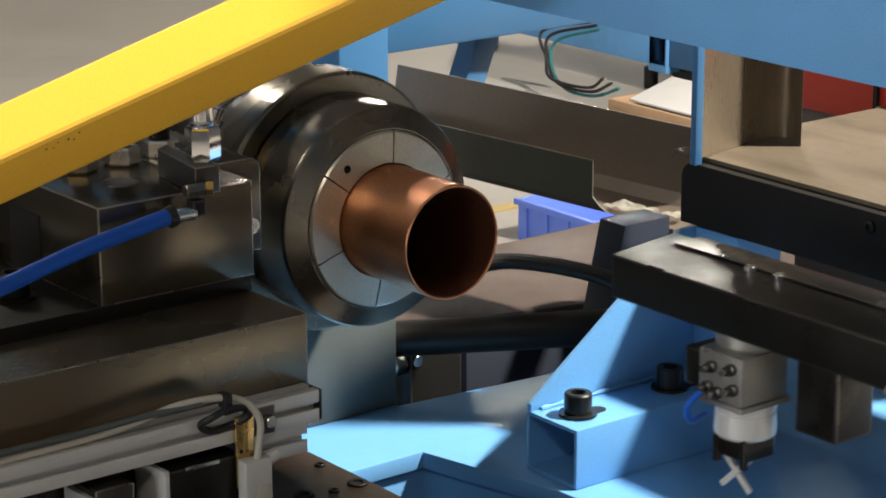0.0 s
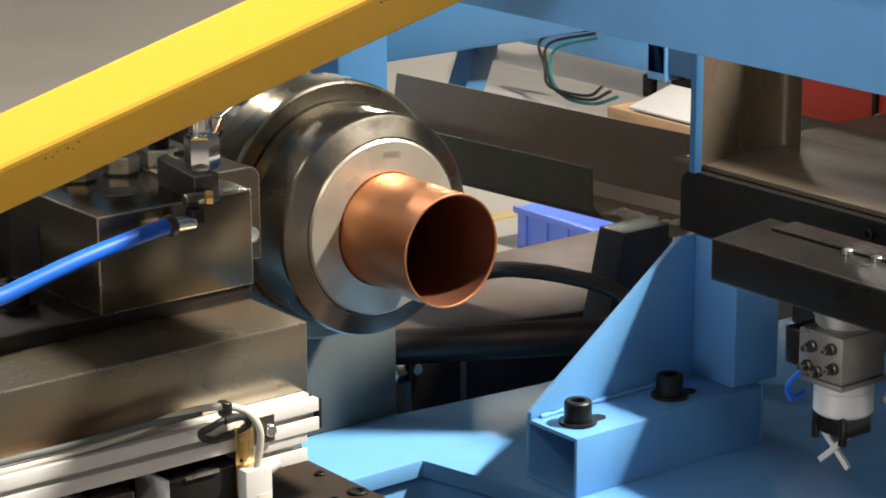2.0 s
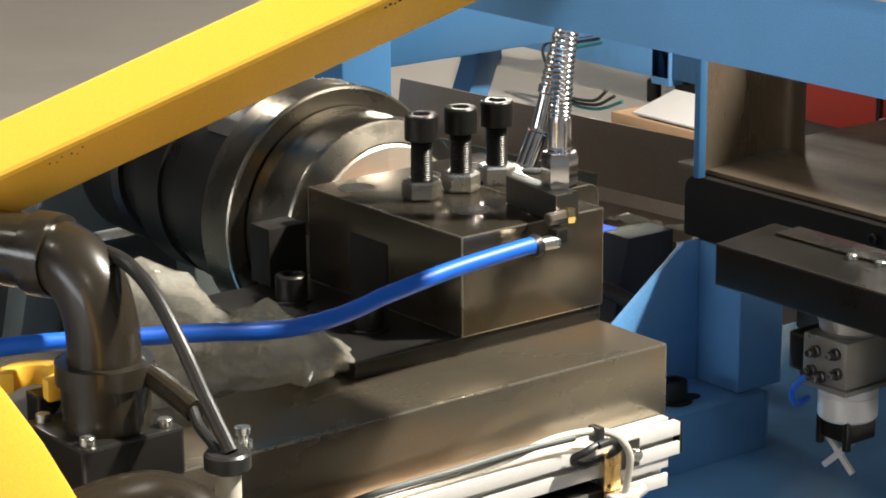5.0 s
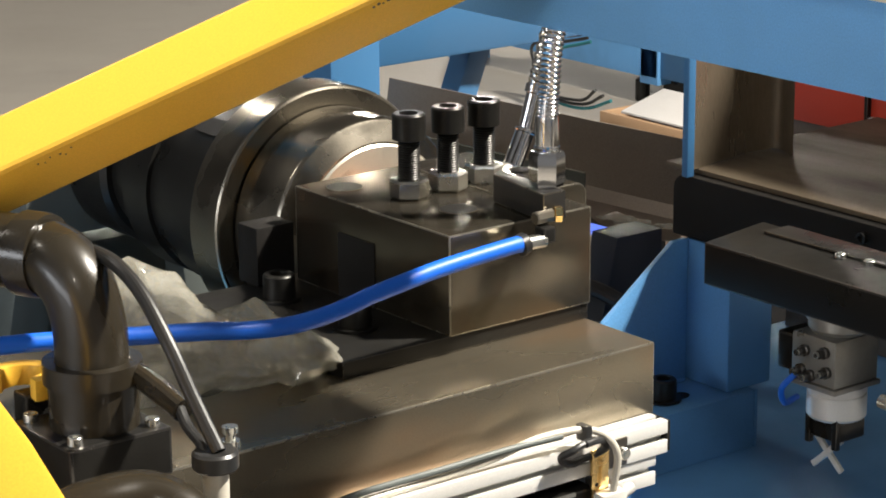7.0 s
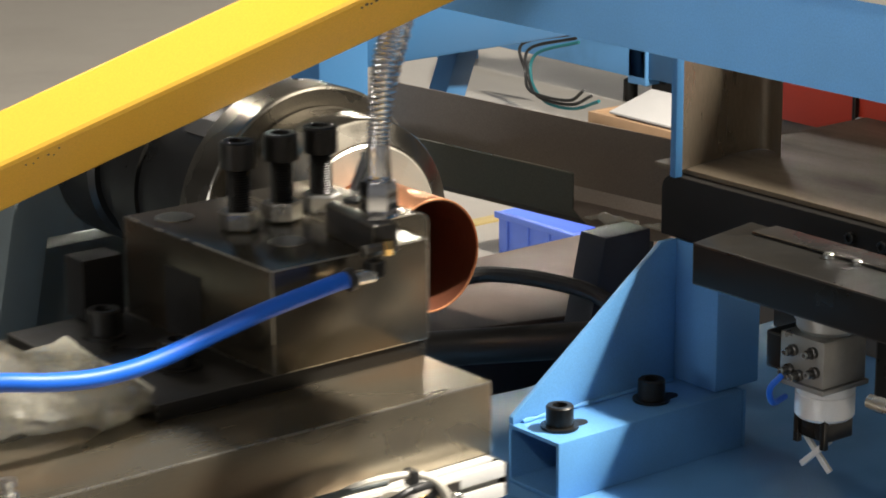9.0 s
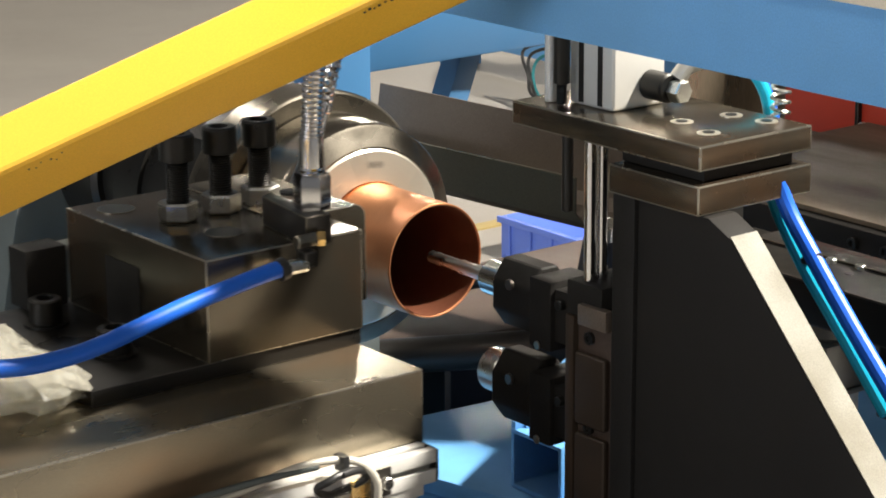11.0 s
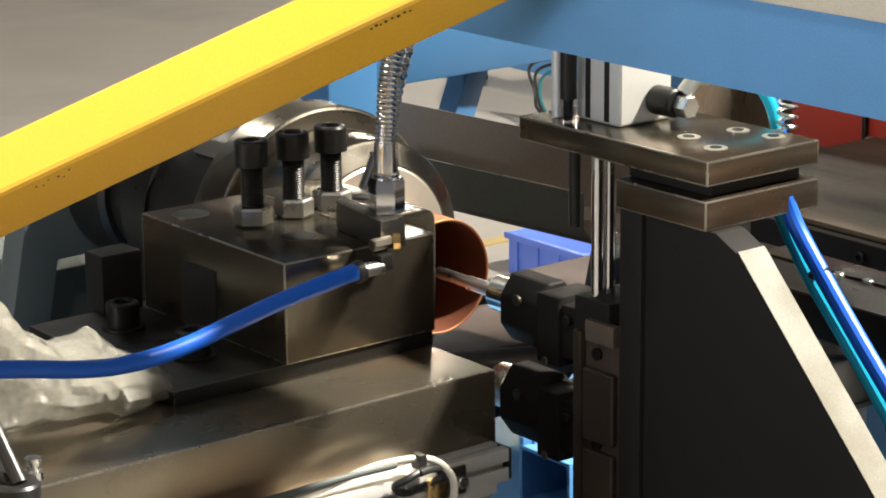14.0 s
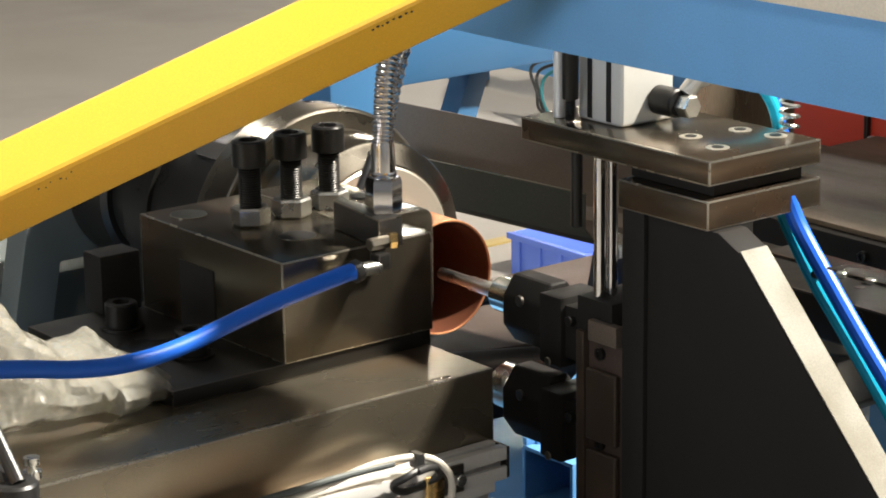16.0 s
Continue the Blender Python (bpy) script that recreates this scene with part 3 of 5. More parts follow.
def tool_slide():
    t = thing("tool_slide", (-0.14, -0.09, 0.80), "ground steel tool slide with bolted tool block, blue air hose", "tool slide")
    part("base_slab", box(-0.42, -0.0139, -0.189, 0.02, 1.0097, 1.049, 0.0010), M_STEEL, t, "ground steel slab with warm brown patches")
    part("foot_plate", box(-0.170, -0.0135, -0.1375, 0.004, 1.0492, 1.0575, 0.0005), M_BLACK, t)
    blk = part("tool_block", prism([(-0.106, -0.007), (-0.1056, -0.139), (-0.013, -0.139), (-0.013, -0.1005), (-0.036, -0.1005), (-0.036, -0.007)], "z", 1.0577, 1.1095, 0.0008), M_BLOCK, t, "dark ground steel tool block")
    # flat black panel that paints the dark of a recess in the block
    part("pocket", box(-0.1064, -0.10, -0.0775, -0.0458, 1.0579, 1.0925, 0), M_BOREBLK, blk)
    part("clamp_pad", box(-0.1305, -0.1066, -0.006, 0.012, 1.0577, 1.0895, 0.0006), M_MATT, t)
    xr, zr = REAR_X, REAR_Z
    arc = [(xr - 0.007 + 0.007 * math.sin(radians(k)), zr - 0.007 + 0.007 * math.cos(radians(k))) for k in range(0, 91, 15)]
    part("rear_block", prism([(-0.0358, 1.0577), (-0.0358, zr)] + arc + [(xr, 1.0577)], "y", -0.1003, -0.007, 0.0006), M_BLOCK, t)
    for x, y in ((-0.134, -0.0312), (-0.1325, -0.0962)):
        cap_screw("cap_screw", (x, y, 1.0592), (0, 0, 1), 0.0085, 0.0125, t, 0, 0.0115)
    for x, y, r in ((-0.0878, -0.0267, 0.0095), (-0.0697, -0.1010, 0.0095)):
        part("counterbore", spin([(0, 0), (0, r), (0.0003, r), (0.0003, 0)], (x, y, 1.1096), (0, 0, 1), 32), M_BOREBLK, blk)
        part("counterbore_rim", spin([(0, r), (0.0003, r), (0.0003, r + 0.0002), (0, r + 0.0002)], (x, y, 1.1096), (0, 0, 1), 32), M_HEAD, blk)
    part("side_screw", spin([(0, 0), (0, 0.0045), (0.001, 0.0045), (0.001, 0.0028), (0.0005, 0.0026), (0.0005, 0)], (REAR_X - 0.0065, -0.1004, 1.072), (0, -1, 0), 20), M_ZINC, blk)
    for x, y in ((-0.0743, -0.0657), (-0.0480, -0.0649), (-0.0233, -0.0643)):
        part("nut", hexbar((x, y, 1.1097), (x, y, 1.1197), 0.018, 0.4), M_ZINC, t, "bright zinc hexagon nut")
        cap_screw("jack_screw", (x, y, 1.1410), (0, 0, 1), 0.0088, 0.0135, t, 0.0215, label="black socket head jack screw")
    # coolant block and its flexible metal hose
    q0, q1 = Vector((-0.0547, -0.1500, 1.1245)), Vector((-0.0395, -0.1500, 1.1246))
    zq = q0.z
    q2 = Vector((-0.0470, -0.1011, 1.1264))
    part("coolant_block", prism([(q0.x, -0.150), (q1.x, -0.150), (q1.x, q2.y - 0.002), (q2.x + 0.010, q2.y + 0.006), (q2.x, q2.y)], "z", 1.1097, zq, 0.0007), M_DARK, t)
    fx, fy = (-0.0412, -0.1368, 1.1264)[:2]
    part("port_plug", hexbar((q2.x + 0.014, q2.y - 0.005, zq), (q2.x + 0.014, q2.y - 0.005, zq + 0.0015), 0.011), M_BLACK, t)
    part("hose_nut", hexbar((fx, fy, zq + 0.0001), (fx, fy, zq + 0.0180), 0.0160, 0.35), M_CHROME, t)
    part("hose_ferrule", spin([(0, 0), (0, 0.0064), (0.002, 0.0068), (0.003, 0.0062), (0.015, 0.0060), (0.018, 0.0056), (0.018, 0)], (fx, fy, zq + 0.0181), (0, 0, 1), 28), M_CHROME, t)
    hose = part("flexible_hose", sweep([(fx, fy, zq + 0.0355), (fx + 0.001, fy, zq + 0.046), (fx + 0.002, fy, zq + 0.060), (fx + 0.004, fy, zq + 0.074), (fx + 0.008, fy + 0.001, zq + 0.086), (fx + 0.012, fy + 0.002, zq + 0.094)], 0.005, 26, 18, lambda i: 0.0053 + 0.00045 * math.cos(i * 1.257)), M_CHROME, t, "corrugated bright metal hose")
    s0, s1, s2, s3 = (Vector(p) for p in ((0.0225, -0.0278, 1.0950), (0.0355, -0.0283, 1.1222), (0.0477, -0.0293, 1.1646), (0.0570, -0.0315, 1.1971)))
    part("second_ferrule", rod(s0, s1, 0.0056), M_CHROME, t)
    part("ferrule_ring", rod(s1 - (s1 - s0) * 0.04, s1 + (s1 - s0) * 0.04, 0.0062), M_CHROME, t)
    hose2 = part("second_hose", sweep([s1, (s1 + s2) / 2, s2, s3], 0.0045, 26, 18, lambda i: 0.0043 if i < 26 else 0.0056 if i < 32 else 0.0048 + 0.00045 * math.cos(i * 1.257)), M_CHROME, t, "bright metal hose, smooth below and corrugated above")
    for h, p in ((hose, (fx, fy, zq + 0.0355)), (hose2, s1)):
        p = Vector(p) - Vector(t["base"])
        h.data.transform(Matrix.Translation(-p))
        h.location = p
        LEANING.append(h)
    # air elbow and the blue hose
    f = Vector((-0.0573, -0.1535, 1.1143))
    part("brass_fitting", rod((f.x - 0.006, f.y, f.z), (f.x + 0.006, f.y, f.z), 0.0034, 0.0006, 8), M_HEAD, t)
    part("brass_plug", hexbar((f.x + 0.0060, f.y - 0.0005, f.z + 0.0004), (f.x + 0.0098, f.y - 0.0025, f.z + 0.0004), 0.0072), M_BRASS, t)
    g = Vector((-0.0578, -0.1555, 1.1029))
    part("elbow_fitting", box(g.x - 0.004, g.x + 0.0035, g.y - 0.004, g.y + 0.004, g.z - 0.001, f.z - 0.0042, 0.001), M_BLACK, t)
    h0 = Vector((-0.0741, -0.1575, 1.1039))
    part("sleeve", rod(g + Vector((-0.002, -0.001, 0.0005)), h0, 0.0036), M_ZINC, t)
    part("collar", rod(h0 + Vector((0.0022, 0, 0.0006)), h0 - Vector((0.0028, 0, 0.0006)), 0.0056), M_RUBBER, t)
    joint = Vector((-0.1709, -0.1615, 1.0889))
    lengths = (("air_hose", h0, [h0, (-0.0823, -0.1585, 1.1040), (-0.1223, -0.1600, 1.0986), (-0.1469, -0.1608, 1.0940), joint], "bright blue air hose"),
               ("air_hose", joint, [joint + Vector((0.0012, 0.0001, 0.0003)), joint, (-0.1850, -0.1618, 1.0868), (-0.1990, -0.1620, 1.0857), (-0.2169, -0.1615, 1.0858), (-0.2374, -0.1600, 1.0884), (-0.2600, -0.1560, 1.0924), (-0.3000, -0.1440, 1.0965), (-0.3473, -0.1300, 1.1010), (-0.4042, -0.1100, 1.1000)], "bright blue air hose"))
    for name, q, line, label in lengths:
        h = part(name, sweep(line, 0.0042, 10, 18), M_HOSE, t, label)
        q = Vector(q) - Vector(t["base"])
        h.data.transform(Matrix.Translation(-q))
        h.location = q
        HOSE.append(h)
    # slotted aluminium rail along the front
    y0, y1, z0, z1 = -0.2035, -0.1893, 0.9952, 1.0122
    zc, yc = (z0 + z1) / 2, (y0 + y1) / 2
    prof = [(y1, z0), (y1, z1), (yc + 0.0017, z1), (yc + 0.0017, z1 - 0.002), (yc + 0.003, z1 - 0.002), (yc + 0.003, z1 - 0.005), (yc - 0.003, z1 - 0.005), (yc - 0.003, z1 - 0.002), (yc - 0.0017, z1 - 0.002), (yc - 0.0017, z1),
            (y0, z1), (y0, zc + 0.0017), (y0 + 0.002, zc + 0.0017), (y0 + 0.002, zc + 0.003), (y0 + 0.005, zc + 0.003), (y0 + 0.005, zc - 0.003), (y0 + 0.002, zc - 0.003), (y0 + 0.002, zc - 0.0017), (y0, zc - 0.0017), (y0, z0)]
    part("slotted_rail", prism(prof, "x", -0.42, -0.0175, 0.0003), M_ALU, t, "slotted silver aluminium rail")
    part("rail_end_cap", box(-0.0173, -0.0155, y0 + 0.0004, y1 - 0.0002, z0 + 0.0004, z1 - 0.0004, 0.0003), M_BLACK, t)
    part("lower_rail", prism([(y0 + 0.001 + y - y0, z - 0.0158) for y, z in prof[10:]] + [(y1, z0 - 0.0158), (y1, z1 - 0.0172), (y0 + 0.001, z1 - 0.0172)], "x", -0.060, -0.0245, 0.0003), M_ALU, t)
    part("stop_block", box(-0.1095, -0.066, -0.204, -0.1752, 0.955, 0.9886, 0.001), M_BLACK, t)
    part("stop_plate", box(-0.1125, -0.1097, -0.206, -0.177, 0.953, 0.990, 0.0004), M_ALU, t)
    part("stop_bar", box(-0.100, -0.080, -0.2055, -0.2042, 0.9872, 0.9892, 0.0003), M_ZINC, t)
    part("mount_block", box(-0.150, -0.128, -0.203, -0.1752, 0.950, 0.9885, 0.001), M_DARK, t)
    part("mount_plate", box(-0.1535, -0.1502, -0.204, -0.178, 0.950, 0.985, 0.0004), M_ALU, t)
    sx = -0.062
    sens = part("sensor", box(sx - 0.009, sx + 0.007, y0 - 0.012, y0 - 0.004, 0.955, 0.988, 0.0012), M_WHITE, t, "small white sensor")
    part("sensor_bracket", box(sx - 0.009, sx + 0.002, y0 - 0.0034, y0 - 0.0016, 0.972, 1.009, 0.0004), M_BRASS, t, "tarnished brass bracket")
    part("bracket_clip", box(sx - 0.001, sx + 0.016, y0 - 0.0015, y0 - 0.0002, 0.996, 1.0105, 0.0004), M_DARK, t)
    for z in (0.978, 0.984, 0.991):
        part("bracket_hole", rod((sx - 0.006, y0 - 0.0037, z), (sx - 0.006, y0 - 0.0033, z), 0.0011), M_BOREBLK, t)
    part("sensor_face", box(sx - 0.002, sx + 0.0055, y0 - 0.0124, y0 - 0.0121, 0.957, 0.974, 0.0001), M_CABLE, sens)
    part("sensor_screw", rod((sx + 0.012, y0 - 0.005, 1.003), (sx + 0.012, y0 - 0.0015, 1.003), 0.0032), M_ZINC, t)
    part("sensor_nozzle", rod((sx + 0.0072, y0 - 0.008, 0.985), (sx + 0.013, y0 - 0.008, 0.987), 0.0032), M_WHITE, sens)
    part("pale_cable", sweep([(-0.42, -0.2, 1.0142), (-0.30, -0.2, 1.0141), (-0.17, -0.199, 1.0142), (-0.13, -0.201, 1.0170), (-0.100, -0.204, 1.0225), (-0.072, -0.208, 1.0205), (-0.061, -0.2135, 1.009), (-0.062, -0.2125, 0.988)], 0.0019, 10, 10), M_CABLE, t, "thin pale grey cable")
    loop = [(-0.078 + 0.0135 * math.cos(a), -0.2075 - 0.0012 * i0 - 0.004 * math.sin(a), 1.0110 + 0.0062 * math.sin(a)) for i0, a in ((i % 3, i * math.pi / 5 + 1.2) for i in range(12))]
    part("cable_loop", sweep(loop, 0.0019, 6, 10), M_RUBBER, t, "black coiled cable")
    part("cable_tie", box(-0.079, -0.075, -0.2115, -0.2035, 1.0165, 1.0245, 0.0008), M_RUBBER, t)
    part("lead_cable", sweep([(-0.304, -0.236, 1.052), (-0.29, -0.232, 1.035), (-0.27, -0.225, 1.022), (-0.245, -0.21, 1.0185), (-0.21, -0.2005, 1.0185), (-0.16, -0.2005, 1.0188), (-0.12, -0.203, 1.0205), (-0.09, -0.206, 1.021)], 0.0017, 8, 10), M_GREYP, t, "thin grey cable")
    # carriage down to the bed
    part("carriage", box(-0.40, -0.03, -0.175, 0.0, 0.93, 1.0095, 0.002), M_BLACK, t)
    part("saddle", box(-0.38, -0.05, -0.16, -0.02, 0.9003, 0.9298, 0.002), M_BLACK, t)
    # drive: cable elbow, flange and yellow cap
    bx, by = (-0.3250, -0.1703, 1.0750)[:2]
    zb = 1.0492
    part("elbow_base", box(bx - 0.026, bx + 0.024, by - 0.024, by + 0.026, zb, zb + 0.022, 0.0015), M_BLACK, t)
    for sx2, sy2 in ((-1, -1), (1, -1), (1, 1), (-1, 1)):
        cap_screw("flange_screw", (bx + sx2 * 0.019 - 0.001, by + sy2 * 0.019 + 0.001, zb + 0.0221), (0, 0, 1), 0.0033, 0.0035, t, material=M_ZINC)
    part("elbow_socket", spin([(0, 0), (0, 0.0195), (0.020, 0.0195), (0.020, 0.0215), (0.029, 0.0215), (0.029, 0.0)], (bx, by, zb + 0.0222), (0, 0, 1), 40), M_PLASTIC, t)
    part("cable_elbow", sweep([(bx, by, zb + 0.050), (bx + 0.0002, by + 0.0011, zb + 0.066), (bx - 0.0010, by + 0.0064, zb + 0.081), (bx - 0.0030, by + 0.016, zb + 0.0895), (bx - 0.0045, by + 0.0273, zb + 0.092)], 0.0160, 10, 28), M_PLASTIC, t, "glossy dark brown conduit elbow")
    part("elbow_nut", spin([(0, 0), (0, 0.0182), (0.003, 0.0188), (0.012, 0.0188), (0.012, 0.0165), (0.050, 0.0165), (0.050, 0)], (bx - 0.0043, by + 0.0262, zb + 0.092), (-0.42, 0.90, 0), 32), M_PLASTIC, t)
    part("black_cable", sweep([(-0.3121, -0.1331, 1.1392), (-0.3165, -0.1607, 1.1444), (-0.3171, -0.1804, 1.1434), (-0.3157, -0.1979, 1.1343), (-0.3152, -0.2179, 1.1164), (-0.3134, -0.2332, 1.0959), (-0.3116, -0.2477, 1.0775)], 0.0032, 10, 14), M_RUBBER, t)
    part("grey_cable", sweep([(-0.3129, -0.1740, 1.0965), (-0.3120, -0.1887, 1.0942), (-0.3106, -0.2043, 1.0905), (-0.3102, -0.2190, 1.0871)], 0.0052, 8, 16), M_PLASTIC, t)
    part("thin_cable", sweep([(-0.3113, -0.2177, 1.0883), (-0.3126, -0.2254, 1.0825), (-0.3130, -0.2359, 1.0781), (-0.3145, -0.2423, 1.0753)], 0.0024, 8, 12), M_RUBBER, t)
    g0, g1 = Vector((-0.3229, -0.2617, 1.0691)), Vector((-0.3118, -0.2450, 1.0774))
    part("cable_gland", rod((g1.x, g1.y, g0.z), (g1.x, g1.y, g1.z), 0.0098), M_RUBBER, t)
    part("gland_base", rod((g1.x, g1.y, 1.0), (g1.x, g1.y, g0.z - 0.0002), 0.0055), M_CABLE, t)
    e = Vector((-0.3009, -0.2398, 1.0789))
    part("eye_screw", spin([(0, 0), (0, 0.0042), (0.003, 0.0042), (0.003, 0.0024), (0.006, 0.0024), (0.006, 0.0034), (0.009, 0.0034), (0.009, 0)], (e.x, e.y, e.z - 0.004), (0, 0, 1), 18), M_ZINC, t)
    part("dark_cover", sweep([(-0.3903, -0.2331, 1.0572), (-0.3664, -0.2366, 1.0626), (-0.3449, -0.2402, 1.0627), (-0.3340, -0.2504, 1.0579), (-0.3319, -0.2615, 1.0499)], 0.012, 8, 18), M_PLASTIC, t, "dark olive motor housing")
    y0 = -0.262
    c = [(-0.4557, -0.2620, 1.1865), (-0.4293, -0.2620, 1.1465), (-0.4165, -0.2620, 1.1276), (-0.4030, -0.2620, 1.1058), (-0.3902, -0.2620, 1.0811), (-0.3803, -0.2620, 1.0555), (-0.4638, -0.2620, 1.0776)]
    part("yellow_cover", prism([(p[0], p[2]) for p in c], "y", y0, y0 + 0.03, 0.003), M_YELLOW, t, "yellow painted motor cover")
    lx, ly = (-0.3384, -0.1320, 1.0850)[:2]
    part("yellow_latch", prism([(lx + 0.017 * math.cos(k), ly + 0.017 * math.sin(k)) for k in (radians(v) for v in range(-100, 161, 20))] + [(lx + 0.009 * math.cos(k), ly + 0.009 * math.sin(k)) for k in (radians(v) for v in range(160, -101, -20))], "z", 1.078, 1.088, 0.0015), M_YELLOW, t)
    part("latch_stand", box(lx - 0.002, lx + 0.022, ly - 0.006, ly + 0.006, zb, 1.0778, 0.001), M_BLACK, t)
    return t


SLIDE = tool_slide()


def plastic_bag():
    """A crumpled clear bag that lies on the slab: a creased tube, one end standing up, the other folded to a point."""
    t = thing("plastic_bag", (-0.215, -0.108, 1.0494), "crumpled clear polythene bag lying on the steel slab", "plastic bag")
    tops = ((-0.292, 0.030), (-0.280, 0.050), (-0.262, 0.062), (-0.247, 0.053), (-0.233, 0.040), (-0.216, 0.029), (-0.204, 0.029), (-0.190, 0.032), (-0.178, 0.021), (-0.166, 0.012), (-0.158, 0.004))

    def height(x):
        for (xa, ha), (xb, hb) in zip(tops, tops[1:]):
            if x <= xb:
                return ha + (hb - ha) * (x - xa) / (xb - xa)
        return tops[-1][1]

    def creased(n, m, x0, x1, half, yc, tall):
        bm = bmesh.new()
        rings = []
        for i in range(n + 1):
            x = x0 + (x1 - x0) * i / n
            ring = []
            for j in range(m):
                a = 2 * math.pi * j / m
                q = Vector((x * 34, math.cos(a) * 1.1, math.sin(a) * 1.1))
                d = noise.voronoi(q * 0.62)[0]
                e = noise.voronoi(q * 1.5 + Vector((3, 1, 7)))[0]
                k = 1 + (0.42 - min(0.95, d[1] - d[0])) * 0.55 + (0.35 - min(0.9, e[1] - e[0])) * 0.24
                w = half(x)
                y = yc(x) + w * math.cos(a) * k
                z = 1.0498 + max(0, tall(x) * (0.5 + 0.52 * math.sin(a) * k))
                ring.append(bm.verts.new((x + 0.004 * noise.noise(q * 2.1), y, z)))
            rings.append(ring)
        for a, b in zip(rings, rings[1:]):
            for j in range(m):
                bm.faces.new((a[j], a[(j + 1) % m], b[(j + 1) % m], b[j]))
        bm.faces.new(rings[0][::-1])
        bm.faces.new(rings[-1])
        bmesh.ops.triangulate(bm, faces=bm.faces[:])
        bmesh.ops.recalc_face_normals(bm, faces=bm.faces[:])
        return bm
    part("body", creased(40, 26, -0.292, -0.168, lambda x: 0.013 + 0.011 * min(1, max(0, (x + 0.292) / 0.06)), lambda x: -0.104 - 0.05 * (x + 0.23), height), M_FOLD, t, smooth=False)
    part("folded_end", creased(16, 16, -0.198, -0.154, lambda x: 0.016 * (1.02 - max(0, (x + 0.185) / 0.031)) + 0.002, lambda x: -0.118 + 0.1 * (x + 0.19), lambda x: 0.019 - 0.014 * max(0, (x + 0.175) / 0.021)), M_FOLD, t, "pointed folded end", smooth=False)
    return t


BAG = plastic_bag()


# ---- the probe unit ----
def probe_unit():
    t = thing("probe_unit", (0.0, -0.2, 0.80), "black steel probe unit with a bright rod and top cylinder", "probe unit")
    part("rod", spin([(0, 0), (0, 0.0030), (0.0005, 0.0035), (0.028, 0.0035), (0.028, 0.0041), (0.052, 0.0041), (0.052, 0)], (0, 0.004, 1.0520), (0, -1, 0), 24), M_ZINC, t, "bright steel probe rod")
    part("collar", spin([(0, 0.004), (0, 0.0088), (0.001, 0.0098), (0.0175, 0.0098), (0.0175, 0.004)], (0, -0.0488, 1.0520), (0, -1, 0), 36), M_ZINC, t)
    for z, r in ((1.0495, 0.0195), (0.9965, 0.0205)):
        flat = [(r * 1.04 * math.cos(radians(22.5 + 45 * i)) * 0.74, z + r * 1.06 * math.sin(radians(22.5 + 45 * i))) for i in range(8)]
        part("holder_head", prism(flat, "y", -0.0985, -0.0665, 0.0022, 3), M_MATT, t, "black eight-sided holder")
        part("holder_block", box(-0.0145, 0.0145, -0.116, -0.0987, z - 0.0215, z + 0.0165, 0.0010), M_MATT, t)
        part("holder_web", box(-0.012, 0.012, -0.1350, -0.1162, z - 0.016, z + 0.013, 0.0010), M_MATT, t)
        part("side_boss", rod((-0.0165, -0.0835, z + 0.0085), (-0.0144, -0.0835, z + 0.0085), 0.0030), M_DARK, t)
        part("side_screw", rod((-0.0158, -0.106, z - 0.020), (-0.0146, -0.106, z - 0.020), 0.0024), M_HEAD, t)
        part("clamp_screw", rod((-0.0158, -0.123, z + 0.006), (-0.0121, -0.123, z + 0.006), 0.0028), M_BLACK, t)
    part("knob", spin([(0, 0), (0, 0.011), (0.0015, 0.0125), (0.014, 0.0125), (0.0155, 0.011), (0.0155, 0)], (0, -0.0508, 1.000), (0, -1, 0), 36), M_ZINC, t)
    part("carrier_plate", box(-0.021, 0.022, -0.1415, -0.1352, 0.94, 1.0555, 0.0010), M_WAY, t)
    part("carrier_head", box(-0.020, 0.022, -0.162, -0.1352, 1.0557, 1.074, 0.0010), M_MATT, t)
    part("guide_carriage", box(-0.018, 0.02, -0.1795, -0.1417, 0.945, 1.0555, 0.0015), M_BROWN, t, "brownish guide carriage")
    for z0, z1 in ((0.9985, 1.0375), (0.945, 0.9935)):
        part("carriage_pad", box(-0.0225, -0.0182, -0.1672, -0.1440, z0, z1, 0.0020, 3), M_WAY, t)
    for z in (1.0455, 0.9965):
        part("pad_screw", spin([(0, 0), (0, 0.0034), (0.002, 0.0034), (0.002, 0.0018), (0.001, 0.0016), (0.001, 0)], (-0.0181, -0.152, z), (-1, 0, 0), 18), M_BLACK, t)
    part("guide_cap", box(-0.0235, -0.0182, -0.1690, -0.1475, 1.0530, 1.0640, 0.0006), M_SHEET, t, "worn grey cap plate")
    part("column_plate", box(-0.0298, 0.046, -0.196, -0.180, 0.815, 1.130, 0.0012), M_MATT, t)
    part("side_gusset", prism([(-0.1962, 0.815), (-0.1962, 1.1298), (-0.245, 1.1298), (-0.259, 1.1228), (-0.548, 0.815)], "x", -0.0275, -0.0085, 0.0010), M_MATT, t, "tapering black side plate with a bright worn edge")
    part("worn_edge", prism([(-0.259, 1.1232), (-0.2594, 1.1236), (-0.5484, 0.8154), (-0.548, 0.815)], "x", -0.0268, -0.0093, 0), M_GROUND, t, "bright ground edge")
    part("lower_plate", box(-0.031, 0.046, -0.2415, -0.178, 1.1302, 1.1447, 0.0008), M_BLOCK, t, "dark steel shelf plate with a bright edge")
    part("spacer", box(-0.022, 0.038, -0.236, -0.178, 1.1449, 1.1515, 0.0008), M_MATT, t)
